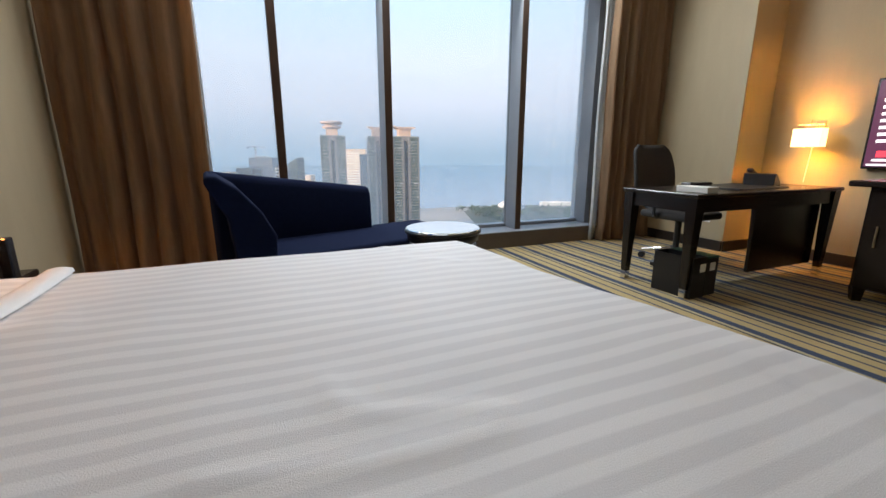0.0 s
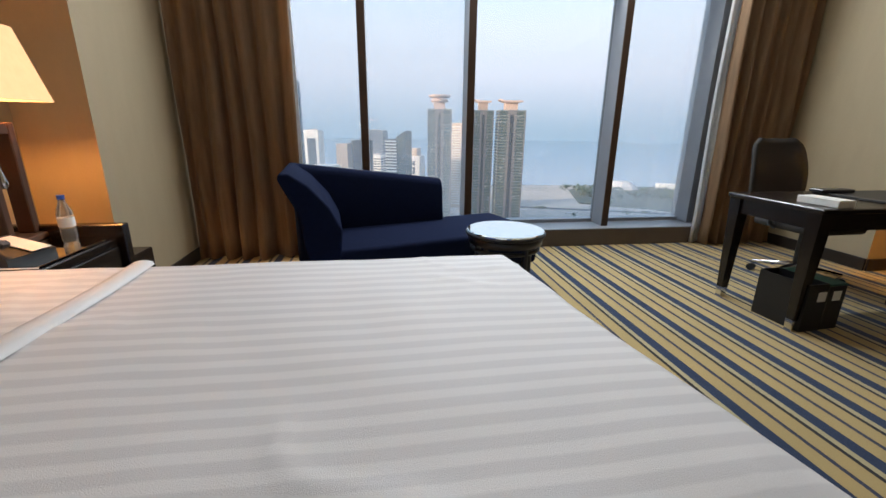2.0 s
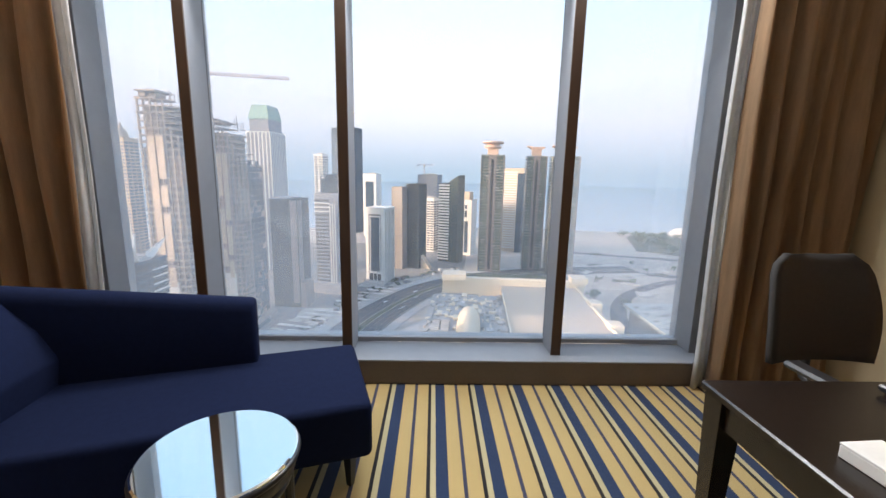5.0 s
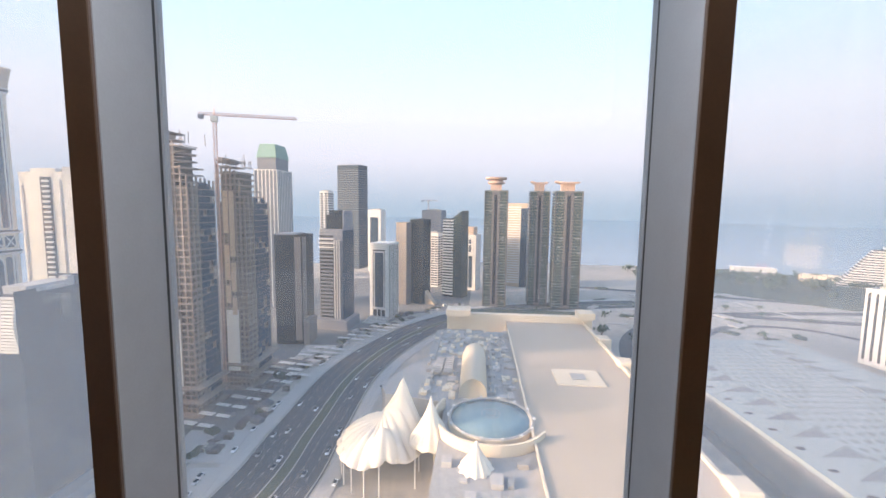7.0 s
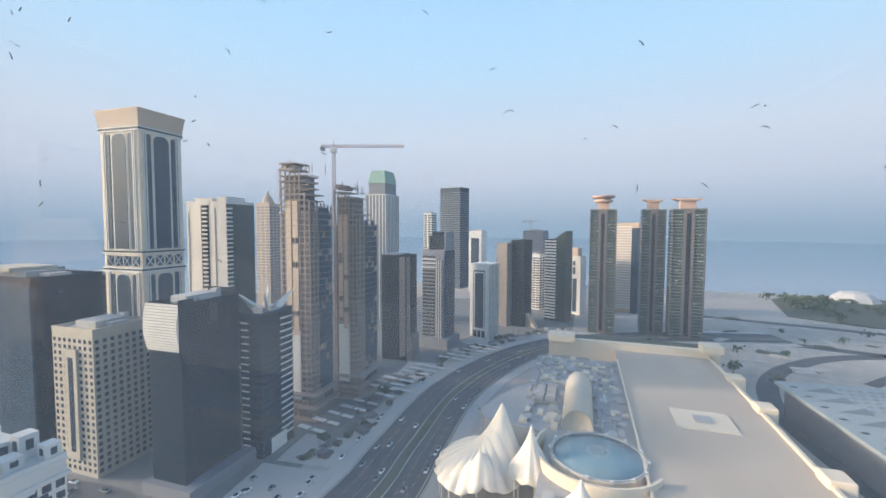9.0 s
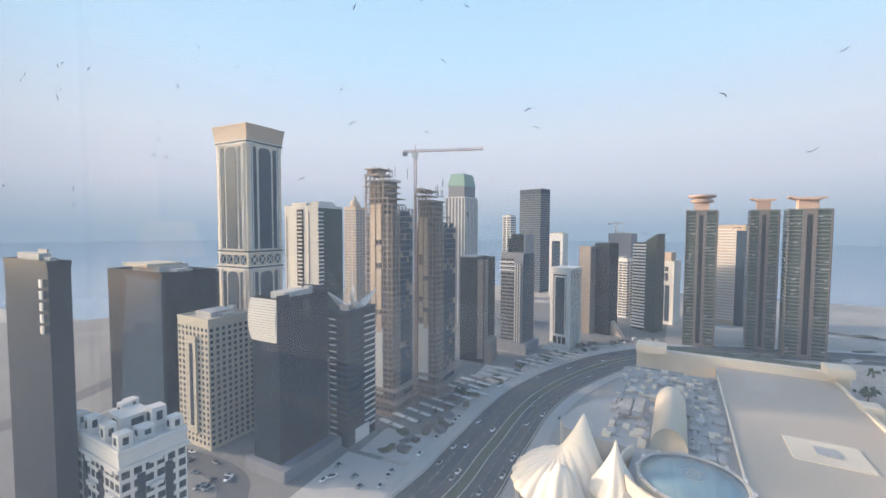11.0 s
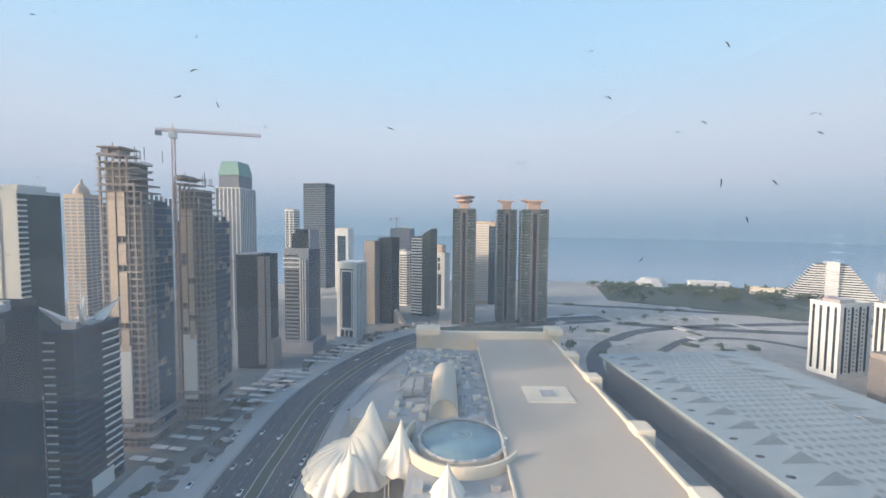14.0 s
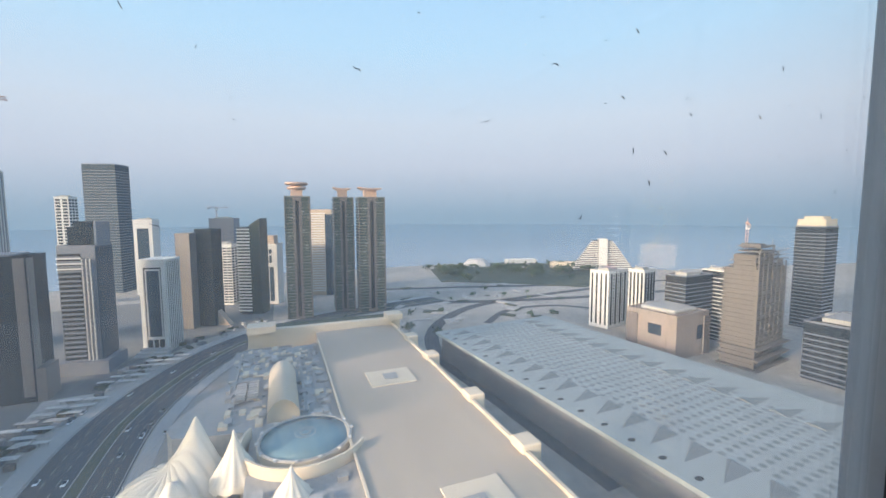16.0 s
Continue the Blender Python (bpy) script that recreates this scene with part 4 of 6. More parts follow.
for line, w in ((curve([(150, 120), (152, 200), (160, 330), (220, 420), (330, 470), (600, 480)]), 14), (curve([(200, 520), (330, 470), (480, 430), (800, 380)]), 16),
                (curve([(180, 640), (330, 590), (520, 520), (800, 450)]), 14), (curve([(250, 380), (310, 420), (380, 410), (420, 350)]), 9), (curve([(-130, 40), (-150, 110), (-185, 140), (-300, 130)]), 14),
                (curve([(-650, 330), (-500, 300), (-380, 210), (-330, 60)]), 16)):
    bm = bmesh.new()
    ribbon(bm, line, 0, w, GROUND, GROUND + 0.12)
    solid("road", bm, M_ROAD, "asphalt side road across the sandy plots", "road", "structure")
rnd = random.Random(11)
for k in range(46):
    x, y = rnd.uniform(170, 420), rnd.uniform(330, 620)
    bm = bmesh.new()
    a, w, dd = rnd.uniform(0, 180), rnd.uniform(6, 26), rnd.uniform(4, 12)
    box(bm, -w / 2, w / 2, -dd / 2, dd / 2, 0, rnd.uniform(0.3, 1.6), m=pose(x, y, GROUND + 0.12, 0, 0, a))
    solid("earth_mound", bm, M_PAVE if k % 3 else M_VERGE, "low heap of building soil on the empty plot", "mound", "structure")


# ---- towers ----
def storey_ring(w, d, h, style):
    """The window pieces of one storey, round all four faces, about the storey's own floor."""
    bm = bmesh.new()
    if style == "slab":
        o = 0.35
        for s in ((-w / 2 - o, w / 2 + o, -d / 2 - o, -d / 2 + 0.1), (-w / 2 - o, w / 2 + o, d / 2 - 0.1, d / 2 + o), (-w / 2 - o, -w / 2 + 0.1, -d / 2 + 0.1, d / 2 - 0.1), (w / 2 - 0.1, w / 2 + o, -d / 2 + 0.1, d / 2 - 0.1)):
            box(bm, *s, 0, 0.9)
        return bm
    pitch, win, sill, head = {"punched": (3.4, 1.7, 1.0, h - 0.5), "tight": (2.6, 1.9, 0.9, h - 0.4), "wide": (6.0, 5.0, 1.0, h - 0.4)}[style]
    o = 0.08
    for length, fixed, along_x in ((w, -d / 2, True), (w, d / 2, True), (d, -w / 2, False), (d, w / 2, False)):
        n = max(1, int(length / pitch))
        for k in range(n):
            c = (k + 0.5) * length / n - length / 2
            if along_x:
                box(bm, c - win / 2, c + win / 2, fixed - o, fixed + o, sill, head)
            else:
                box(bm, fixed - o, fixed + o, c - win / 2, c + win / 2, sill, head)
    return bm


def fins(w, d, z0, z1, pitch, t=0.25, o=0.3):
    bm = bmesh.new()
    for length, fixed, along_x in ((w, -d / 2, True), (w, d / 2, True), (d, -w / 2, False), (d, w / 2, False)):
        n = max(2, int(length / pitch))
        for k in range(n + 1):
            c = k * length / n - length / 2
            if along_x:
                box(bm, c - t, c + t, fixed - o, fixed + o, z0, z1)
            else:
                box(bm, fixed - o, fixed + o, c - t, c + t, z0, z1)
    return bm


def tower(cx, cy, w, d, h, yaw, body, label, style="slab", piece=None, storey=3.6, fin=None, roof=M_GREYROOF, name="tower", plant=True, base=0.0):
    """A building: body, storeys, fins, parapet and roof plant."""
    tw = thing(name, label, "building", (cx, cy, GROUND), yaw)
    part("body", boxes((-w / 2, w / 2, -d / 2, d / 2, 0, h)), body, tw)
    n = int((h - 3) / storey)
    if style:
        me = mesh_of("storey", storey_ring(w, d, storey, style), piece)
        for k in range(n):
            ob = new("storey_band" if style == "slab" else "window_row", me)
            ob.parent = tw
            ob.location = (0, 0, base + 1.5 + storey * k)
    if fin:
        part("fins", fins(w, d, 0, h, fin[0], fin[2] if len(fin) > 2 else 0.25), fin[1], tw)
    t = 0.5
    part("parapet", boxes((-w / 2 - 0.2, w / 2 + 0.2, -d / 2 - 0.2, -d / 2 + t, h, h + 1.3), (-w / 2 - 0.2, w / 2 + 0.2, d / 2 - t, d / 2 + 0.2, h, h + 1.3),
                          (-w / 2 - 0.2, -w / 2 + t, -d / 2 + t, d / 2 - t, h, h + 1.3), (w / 2 - t, w / 2 + 0.2, -d / 2 + t, d / 2 - t, h, h + 1.3)), fin[1] if fin else (piece if style == "slab" else body), tw)
    if plant:
        part("roof_plant", boxes((-w * 0.3, w * 0.2, -d * 0.25, d * 0.3, h, h + 3.0), (w * 0.22, w * 0.36, -d * 0.1, d * 0.2, h, h + 2.0), (-w * 0.1, w * 0.1, d * 0.31, d * 0.4, h, h + 4)), roof, tw)
    return tw


# near left
tw = tower(-156, 62, 30, 5, 111, -4, M_GLASSD, "dark glass tower with a sign down its edge", None, M_GLASSD, 3.8)
for k in range(5):
    part("sign_letter_block", boxes((11.0, 12.6, -3.2, -2.86, 105 - 3.2 * k, 107.2 - 3.2 * k)), M_WHITE, tw, "pale sign block")
tw = tower(-282, 176, 64, 34, 93, -4, M_GLASSD, "broad dark glass office block", None, M_GLASSD, 3.8)
part("glass_fold", extrude_profile([(-18, 4), (32.2, 4), (32.2, 90), (-6, 92), (-12, 60)], -17.8, -16.9), M_GLASSB, tw)
part("crown_frame", boxes((-24, 6, -12, 10, 96, 98)), M_BEIGE, tw)
tw = tower(-133, 72, 31, 17, 62, -6, M_WHITE, "white apartment block with stepped crenellated roof", "tight", M_WIN, 3.3, plant=False)
for z in range(8, 60, 7):
    each("balcony", M_WHITE, tw, [(15.4, 16.6, -1.6, 1.6, z, z + 1.1), (-1.8, 1.8, -9.7, -8.4, z, z + 1.1), (-14, -10, -9.5, -8.4, z, z + 1.1), (10, 14, -9.5, -8.4, z, z + 1.1)])
part("cornice", boxes((-16.2, 16.2, -9.2, 9.2, 57.5, 58.6), (-15.9, 15.9, -8.9, 8.9, 61.5, 62.2)), M_WHITE, tw)
for x, y, s, hh in ((-13, -6.5, 3.4, 4.5), (13, -6.5, 3.4, 5), (-13, 6.5, 3.4, 4), (13, 6.5, 3.4, 4.5), (0, 1, 8, 5), (-5, -6.5, 3, 5.5), (5, -6.5, 3, 5.5), (6, 5, 4, 6.5), (-6, 2, 3, 6), (10, 0, 4, 3.5), (-10, 1, 3, 3)):
    tr = part("roof_turret", boxes((x - s / 2, x + s / 2, y - s / 2, y + s / 2, 62, 62 + hh)), M_WHITE, tw)
    part("turret_window", boxes((x - s * 0.2, x + s * 0.2, y - s / 2 - 0.1, y - s / 2, 62 + hh * 0.4, 62 + hh * 0.8)), M_WIN, tr)
    part("turret_window", boxes((x + s / 2, x + s / 2 + 0.1, y - s * 0.2, y + s * 0.2, 62 + hh * 0.4, 62 + hh * 0.8)), M_WIN, tr)
for yy in (-3.5, 3.5):
    part("arched_glazing", boxes((15.45, 15.7, yy - 1.0, yy + 1.0, 24, 55)), M_WIN, tw)
part("arched_glazing", boxes((-6, -3.6, -8.7, -8.45, 20, 55), (3.6, 6, -8.7, -8.45, 20, 55)), M_WIN, tw)
tw = tower(-216, 165, 28, 28, 71, -4, M_BEIGE, "beige apartment tower with rows of small windows", "punched", M_WIN, 3.3)
part("corner_bay", boxes((-4, 4, -15.2, -14, 8, 62)), M_BEIGE, tw)
part("arch_recess", boxes((-1.5, 1.5, -15.35, -15.2, 12, 58)), M_WIN, tw)
tw = tower(-159, 165, 19, 33, 86, -4, M_NAVYG, "dark blue glass office tower with a curved louvred crown", None, M_GLASSD, 3.8)
for k in range(17):
    z = 66 + 1.25 * k
    bulge = 1.8 * math.sin(3.1416 * (k + 0.5) / 17)
    part("louvre", boxes((-9.7, 9.7, -17.0 - bulge, -16.4, z, z + 0.9)), M_WHITE, tw)
part("crown_wall", boxes((9.5, 9.9, -17.6, -10, 64, 89), (-9.5, 9.5, 16, 16.6, 86, 90)), M_NAVYG, tw)
part("dark_slot", boxes((9.5, 9.95, -1, 3, 76, 85)), M_HOLE, tw)
part("podium", boxes((-12, 16, -20, 20, 0, 6)), M_GREYB, tw)
# landmark with arched bays
tw = tower(-281, 247, 36, 32, 190, -4, M_CREAMW, "tall cream tower with arched blue glass bays", None, plant=False)


def arched_panel(c, half, z0, z1, face, proud, on_x):
    """An upright panel with rounded upper corners, laid on a south or an east face."""
    r = half * 0.75
    outline = [(c - half, z0), (c + half, z0)]
    outline += [(c + half - r + r * math.cos(radians(a)), z1 - r + r * math.sin(radians(a))) for a in range(0, 91, 15)]
    outline += [(c - half + r + r * math.cos(radians(a)), z1 - r + r * math.sin(radians(a))) for a in range(90, 181, 15)]
    bm = extrude_profile(outline, face - proud if not on_x else face, face if not on_x else face + proud)
    if on_x:
        for v in bm.verts:
            v.co.x, v.co.y = v.co.y, v.co.x
        bmesh.ops.reverse_faces(bm, faces=bm.faces)
    return bm


for on_x, face, half_w in ((False, -16.0, 18.0), (True, 18.0, 16.0)):
    k = half_w / 18.0
    for z0, z1 in ((6, 87), (105, 184)):
        part("white_surround", arched_panel(0, 7.6 * k, z0 - 1, z1 + 1, face, 0.35, on_x), M_WHITE, tw)
        part("glass_bay", arched_panel(0, 6.4 * k, z0, z1, face, 0.6, on_x), M_GLASSB, tw, "tall blue glass bay with a rounded head")
        for c in (-10.4, 10.4):
            part("side_bay", arched_panel(c * k, 1.7 * k, z0, z1, face, 0.5, on_x), M_GLASSB, tw, "narrow dark glass bay")
        for c in (-12.9, 12.9, -14.6, 14.6):
            e = (c * k - 0.4, c * k + 0.4)
            part("pilaster", boxes((*e, face - 0.8, face + 0.1, z0 - 2, z1 + 2)) if not on_x else boxes((face - 0.1, face + 0.8, *e, z0 - 2, z1 + 2)), M_WHITE, tw)
        for c in (-13.75, 13.75):
            e = (c * k - 0.45, c * k + 0.45)
            part("dark_slot", boxes((*e, face - 0.4, face + 0.1, z0, z1)) if not on_x else boxes((face - 0.1, face + 0.4, *e, z0, z1)), M_WIN, tw)
    for q in range(4):
        c = (-12.3 + 8.2 * q) * k
        e = (c - 3.1 * k, c + 3.1 * k)
        md_ = part("medallion", boxes((*e, face - 0.4, face, 93, 100)) if not on_x else boxes((face, face + 0.4, *e, 93, 100)), M_GLASSB, tw, "dark square panel with a pale cross")
        o = face - 0.5 if not on_x else face + 0.5
        pts = [((e[0], o, 93), (e[1], o, 100)), ((e[0], o, 100), (e[1], o, 93))]
        if on_x:
            pts = [tuple((y, x, z) for x, y, z in p) for p in pts]
        part("cross_bar", rods((*pts[0], 0.45), (*pts[1], 0.45), n=4), M_WHITE, md_)
for z, t, m_ in ((88.5, 1.5, M_WHITE), (90, 1.2, M_GLASSD), (91.2, 0.8, M_WHITE), (101.5, 0.9, M_WHITE), (102.4, 1.1, M_GLASSD), (185.5, 1.0, M_WHITE), (186.5, 1.4, M_GLASSD), (187.9, 0.8, M_WHITE)):
    part("string_course", boxes((-18.9, 18.9, -16.9, 16.9, z, z + t)), m_, tw)
bm = bmesh.new()
for z0, z1, a, b in ((188.8, 191, 19.0, 19.2), (191, 199, 19.2, 20.3), (199, 200.5, 20.6, 20.6)):
    v = []
    for z, s in ((z0, a), (z1, b)):
        v.append([bm.verts.new((sx * s, sy * (s - 2.5), z)) for sx, sy in ((-1, -1), (1, -1), (1, 1), (-1, 1))])
    for k in range(4):
        bm.faces.new((v[0][k], v[0][(k + 1) % 4], v[1][(k + 1) % 4], v[1][k]))
    bm.faces.new(v[1])
    bm.faces.new(v[0][::-1])
part("cornice", bm, M_TAN, tw, "flared tan cornice")
tw = tower(-266, 305, 41, 31, 140, -4, M_WHITE, "white apartment tower with a dark glazed side", None, M_WIN, 3.4)
part("glazed_side", boxes((20.5, 21.0, -15.2, 15.2, 3, 139)), M_GLASSG, tw, "dark green glazed side")
for k in range(38):
    part("balcony", boxes((20.6, 22.3, -16.2, -10.5, 5 + 3.5 * k, 6.2 + 3.5 * k)), M_WHITE, tw)
part("slot", boxes((-5, 3, -15.8, -15.4, 5, 138)), M_GLASSD, tw, "dark recessed window slot")
for k in range(38):
    part("balcony", boxes((-3.5, 1.5, -16.5, -15.5, 5 + 3.5 * k, 6.4 + 3.5 * k)), M_WHITE, tw)
each("side_slot", M_GREYB, tw, [(-19, -17.6, -15.8, -15.4, 5, 132), (9, 10.2, -15.8, -15.4, 5, 136)])
each("crown", M_WHITE, tw, [(-12, 6, -15.0, -5, 140, 144), (8, 18, -12, 8, 140, 145)])
tower(-396, 297, 26, 20, 76, -4, M_GLASSD, "grey office block behind the towers", "slab", M_GREYB)
tw = tower(-143, 196, 13, 25, 75, -4, M_GLASSD, "dark banded tower with white sail-shaped roof horns", "slab", M_GLASSB, 3.6)
for k in range(19):
    each("white_louvre", M_WHITE, tw, [(6.8, 7.5, 2.0, 11.5, 6 + 3.6 * k, 6.7 + 3.6 * k), (-5.5, -1.0, -13.2, -12.7, 6 + 3.6 * k, 6.6 + 3.6 * k)])
for s in (-1, 1):
    for q in (-1, 1):
        bm = bmesh.new()
        v = [bm.verts.new(p) for p in ((s * 1.5, q * 3, 76), (s * 6, q * 5, 77), (s * 8.5, q * 12.5, 87), (s * 3.0, q * 4.5, 80))]
        bm.faces.new(v)
        hn = part("roof_horn", bm, M_WHITE, tw, "white curved horn")
        md = hn.modifiers.new("skin", "SOLIDIFY")
        md.thickness = 0.6
part("spire", rods(((0, 0, 76), (0, 0, 96), 0.5, 0.1), n=6), M_WHITE, tw)
part("lit_entrance", boxes((6.4, 6.9, -6, 6, 0, 8)), M_WHITE, tw)


def unfinished(cx, cy, w, d, h, yaw, label, clad, clad_front=True, frame_mat=None):
    """A concrete frame going up: core, slabs, columns, part of the cladding on."""
    frame_mat = frame_mat or M_CONC
    tw = thing("unfinished_tower", label, "building", (cx, cy, GROUND), yaw)
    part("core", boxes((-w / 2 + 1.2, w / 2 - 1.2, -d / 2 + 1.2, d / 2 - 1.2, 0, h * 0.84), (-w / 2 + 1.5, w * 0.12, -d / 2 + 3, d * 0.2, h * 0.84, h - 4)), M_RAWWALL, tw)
    tiers = [mesh_of("slab", boxes((-w / 2 - 0.2, w * x1, -d / 2 - 0.2, d * y1, 0, 0.8)), frame_mat) for x1, y1 in ((0.5, 0.5), (0.5, 0.5), (0.36, 0.3), (0.24, 0.2), (0.02, 0.1))]
    n = int(h / 3.8)
    r = random.Random(int(h))
    for k in range(n + 2):
        v = k / n
        ob = new("floor_slab", tiers[0 if v < 0.5 else 1 if v < 0.85 else 2 if v < 0.92 else 3 if v < 0.985 else 4])
        ob.parent = tw
        ob.location = (r.uniform(-0.3, 0.3), r.uniform(-0.3, 0.3), 3.8 * k)
    for i in range(7):
        u = i / 6
        for x, y in ((-w / 2 + 0.6 + u * (w - 1.2), -d / 2 + 0.6), (w / 2 - 0.6, -d / 2 + 0.6 + u * (d - 1.2))):
            top = h * (0.86 if x > w * 0.36 else 0.92 if x > w * 0.2 else 0.99) + r.uniform(-3, 3)
            part("column", boxes((x - 0.45, x + 0.45, y - 0.45, y + 0.45, 0, top)), frame_mat, tw)
    for k in range(int(h * 0.095), int(h * 0.235)):
        for a, b in ((-0.27, -0.10), (-0.06, 0.12)):
            if clad_front and r.random() < 0.88:
                part("cladding_panel", boxes((w * a, w * b, -d / 2 - 0.6, -d / 2 - 0.25, 3.8 * k + 0.1, 3.8 * k + 3.75)), M_TAN, tw, "pinkish stone cladding")
    for k in range(1, int(h * 0.23)):
        for q in range(4):
            if r.random() < 0.86:
                y = -d * 0.15 + q * d * 0.145
                part("glass_panel", boxes((w / 2 + 0.1, w / 2 + 0.4, y, y + d * 0.135, 3.8 * k + 0.25, 3.8 * k + 3.6)), clad, tw, "fresh glass cladding")
    if clad_front:
        part("cladding", boxes((-w * 0.30, w * 0.15, -d / 2 - 0.5, -d / 2 - 0.1, h * 0.08, h * 0.36)), M_WHITE, tw, "white wrapped facade")
    part("scaffold", boxes(*[(w / 2 + 0.4, w / 2 + 1.2, -d / 2 - 1, -d * 0.16, z, z + 0.35) for z in range(4, int(h), 4)], *[(-w / 2 - 1.2, w / 2, -d / 2 - 1.3, -d / 2 - 0.7, z, z + 0.3) for z in range(int(h * 0.86), int(h), 3)]), frame_mat, tw)
    for i in range(9):
        x, y = r.uniform(-w / 2 + 1, w / 2 - 1), r.uniform(-d / 2 + 1, d / 2 - 1)
        part("rebar_starter", rods(((x, y, h - 1), (x, y, h + r.uniform(2, 7)), 0.25), n=5), frame_mat, tw)
    part("formwork", boxes((-w * 0.45, -w * 0.28, -d * 0.45, d * 0.05, h + 1, h + 4.5), (-w * 0.2, -w * 0.05, -d * 0.4, -d * 0.1, h + 0.8, h + 3)), frame_mat, tw)
    part("podium_frame", boxes((-w / 2 - 3, w / 2 + 5, -d / 2 - 4, d / 2, 0, 1), (-w / 2 - 3, w / 2 + 5, -d / 2 - 4, d / 2, 8, 9), (-w / 2 - 3, w / 2 + 5, -d / 2 - 4, d / 2, 16, 17)), frame_mat, tw)
    return tw


unfinished(-146, 242, 22, 25, 156, -4, "unfinished concrete tower with partial pink cladding", M_GLASSB)
unfinished(-130, 282, 18, 32, 146, -4, "unfinished tower with blue glass partly fitted", M_GLASSB)


def crane(x, y, z0, z1, jib0, jib1, yaw, label):
    cr = thing("tower_crane", label, "crane", (x, y, z0), yaw)
    h = z1 - z0
    bm = bmesh.new()
    for sx, sy in ((-1, -1), (1, -1), (1, 1), (-1, 1)):
        rod(bm, (sx * 0.8, sy * 0.8, 0), (sx * 0.8, sy * 0.8, h), 0.17, n=5)
    for k in range(int(h / 3)):
        s = 1 if k % 2 else -1
        rod(bm, (-s * 0.8, -0.8, 3 * k), (s * 0.8, -0.8, 3 * k + 3), 0.13, n=4)
        rod(bm, (0.8, -s * 0.8, 3 * k), (0.8, s * 0.8, 3 * k + 3), 0.13, n=4)
    part("mast", bm, M_CRANE, cr)
    part("cab", boxes((-2, 2, -2, 1, h, h + 3.5), bevel=0.2), M_WHITE, cr)
    bm = bmesh.new()
    for sy, sz in ((-0.8, 0), (0.8, 0), (0, 1.5)):
        rod(bm, (jib0, sy, h + 4 + sz), (jib1, sy, h + 4 + sz), 0.18, n=5)
    for k in range(int((jib1 - jib0) / 3)):
        rod(bm, (jib0 + 3 * k, -0.8, h + 4), (jib0 + 3 * k + 1.5, 0, h + 5.5), 0.2, n=4)
        rod(bm, (jib0 + 3 * k + 1.5, 0, h + 5.5), (jib0 + 3 * k + 3, 0.8, h + 4), 0.2, n=4)
    part("jib", bm, M_CRANE, cr)
    part("apex", rods(((0, 0, h), (0, 0, h + 9), 0.7, 0.2), n=5), M_CRANE, cr)
    part("counterweight", boxes((jib0, jib0 + 3, -1, 1, h + 1.5, h + 4)), M_GREYB, cr)


crane(-137, 262, GROUND, 51, -9, 48, 12, "red lattice tower crane beside an unfinished tower")
# middle distance
tw = tower(-198, 508, 27, 40, 160, -4, M_GREYB, "stone tower under a green copper mansard", None, M_WIN, 3.6, fin=(4.2, M_WHITE, 0.7), plant=False)
part("upper_stage", boxes((-11, 11, -17, 17, 160, 175)), M_GREYB, tw)
bm = bmesh.new()
lo = [bm.verts.new((sx * 12, sy * 18, 175)) for sx, sy in ((-1, -1), (1, -1), (1, 1), (-1, 1))]
hi = [bm.verts.new((sx * 9, sy * 14, 191)) for sx, sy in ((-1, -1), (1, -1), (1, 1), (-1, 1))]
for k in range(4):
    bm.faces.new((lo[k], lo[(k + 1) % 4], hi[(k + 1) % 4], hi[k]))
bm.faces.new(hi)
part("mansard", bm, M_COPPER, tw, "green copper mansard roof")
tw = tower(-335, 464, 20, 20, 148, -4, M_TAN, "slim pinkish tower with a domed top", "wide", M_GREYB, 3.6, plant=False)
part("dome", lathe([(7, 148), (7, 152), (5, 157), (2, 160), (0.4, 166)], 20), M_TAN, tw)
tw = tower(-126, 366, 24, 26, 94, -4, M_GLASSD, "dark glass slab block with a bronze-grey flank beside the avenue", None, M_WIN, 3.6, plant=False)
each("flank", M_BRONZE, tw, [(5.5, 11.0, -13.5, -13.0, 4, 94), (12.0, 12.4, -13, -5, 4, 94)])
part("roof_slab", boxes((-12.5, 4, -13.6, 13, 95.3, 96.3)), M_GREYB, tw)
part("low_wing", boxes((12, 17, -13, 6, 0, 22)), M_BRONZE, tw)
tw = tower(-100, 413, 24, 26, 97, -12, M_GREYB, "grey stepped office tower with a blue glass side beside the avenue", None, M_GREYB, 3.6, plant=False)
part("glass_side", boxes((12.0, 12.4, -12.6, 12.6, 4, 97)), M_GLASSB, tw, "blue glass side")
part("glass_front", boxes((-11.5, 2.5, -13.4, -13.0, 6, 92)), M_GLASSD, tw)
for k in range(24):
    part("spandrel", boxes((-11.8, 2.6, -13.6, -13.3, 6 + 3.6 * k, 7.5 + 3.6 * k)), M_GREYB, tw)
for x in (3.5, 6.0, 8.5):
    part("lattice_post", boxes((x, x + 0.7, -14.2, -13.0, 0, 88)), M_WHITE, tw)
for k in range(24):
    part("lattice_bar", boxes((3.4, 9.3, -14.0, -13.2, 3 + 3.6 * k, 3.9 + 3.6 * k)), M_GREYB, tw)
each("open_frame", M_WHITE, tw, [(-12, 3.4, -14.4, -13.2, 84, 85.2), (-12, 3.4, -14.4, -13.2, 88, 89.2), (-12, 3.4, -14.4, -13.2, 80, 81.2)])
part("upper_block", boxes((-9, 10, -4, 12, 97, 112), (-6, 3, -2, 10, 112, 116)), M_GLASSD, tw)
part("crown_fin", boxes((10, 11.4, -8, 12.5, 97, 116)), M_GREYB, tw)
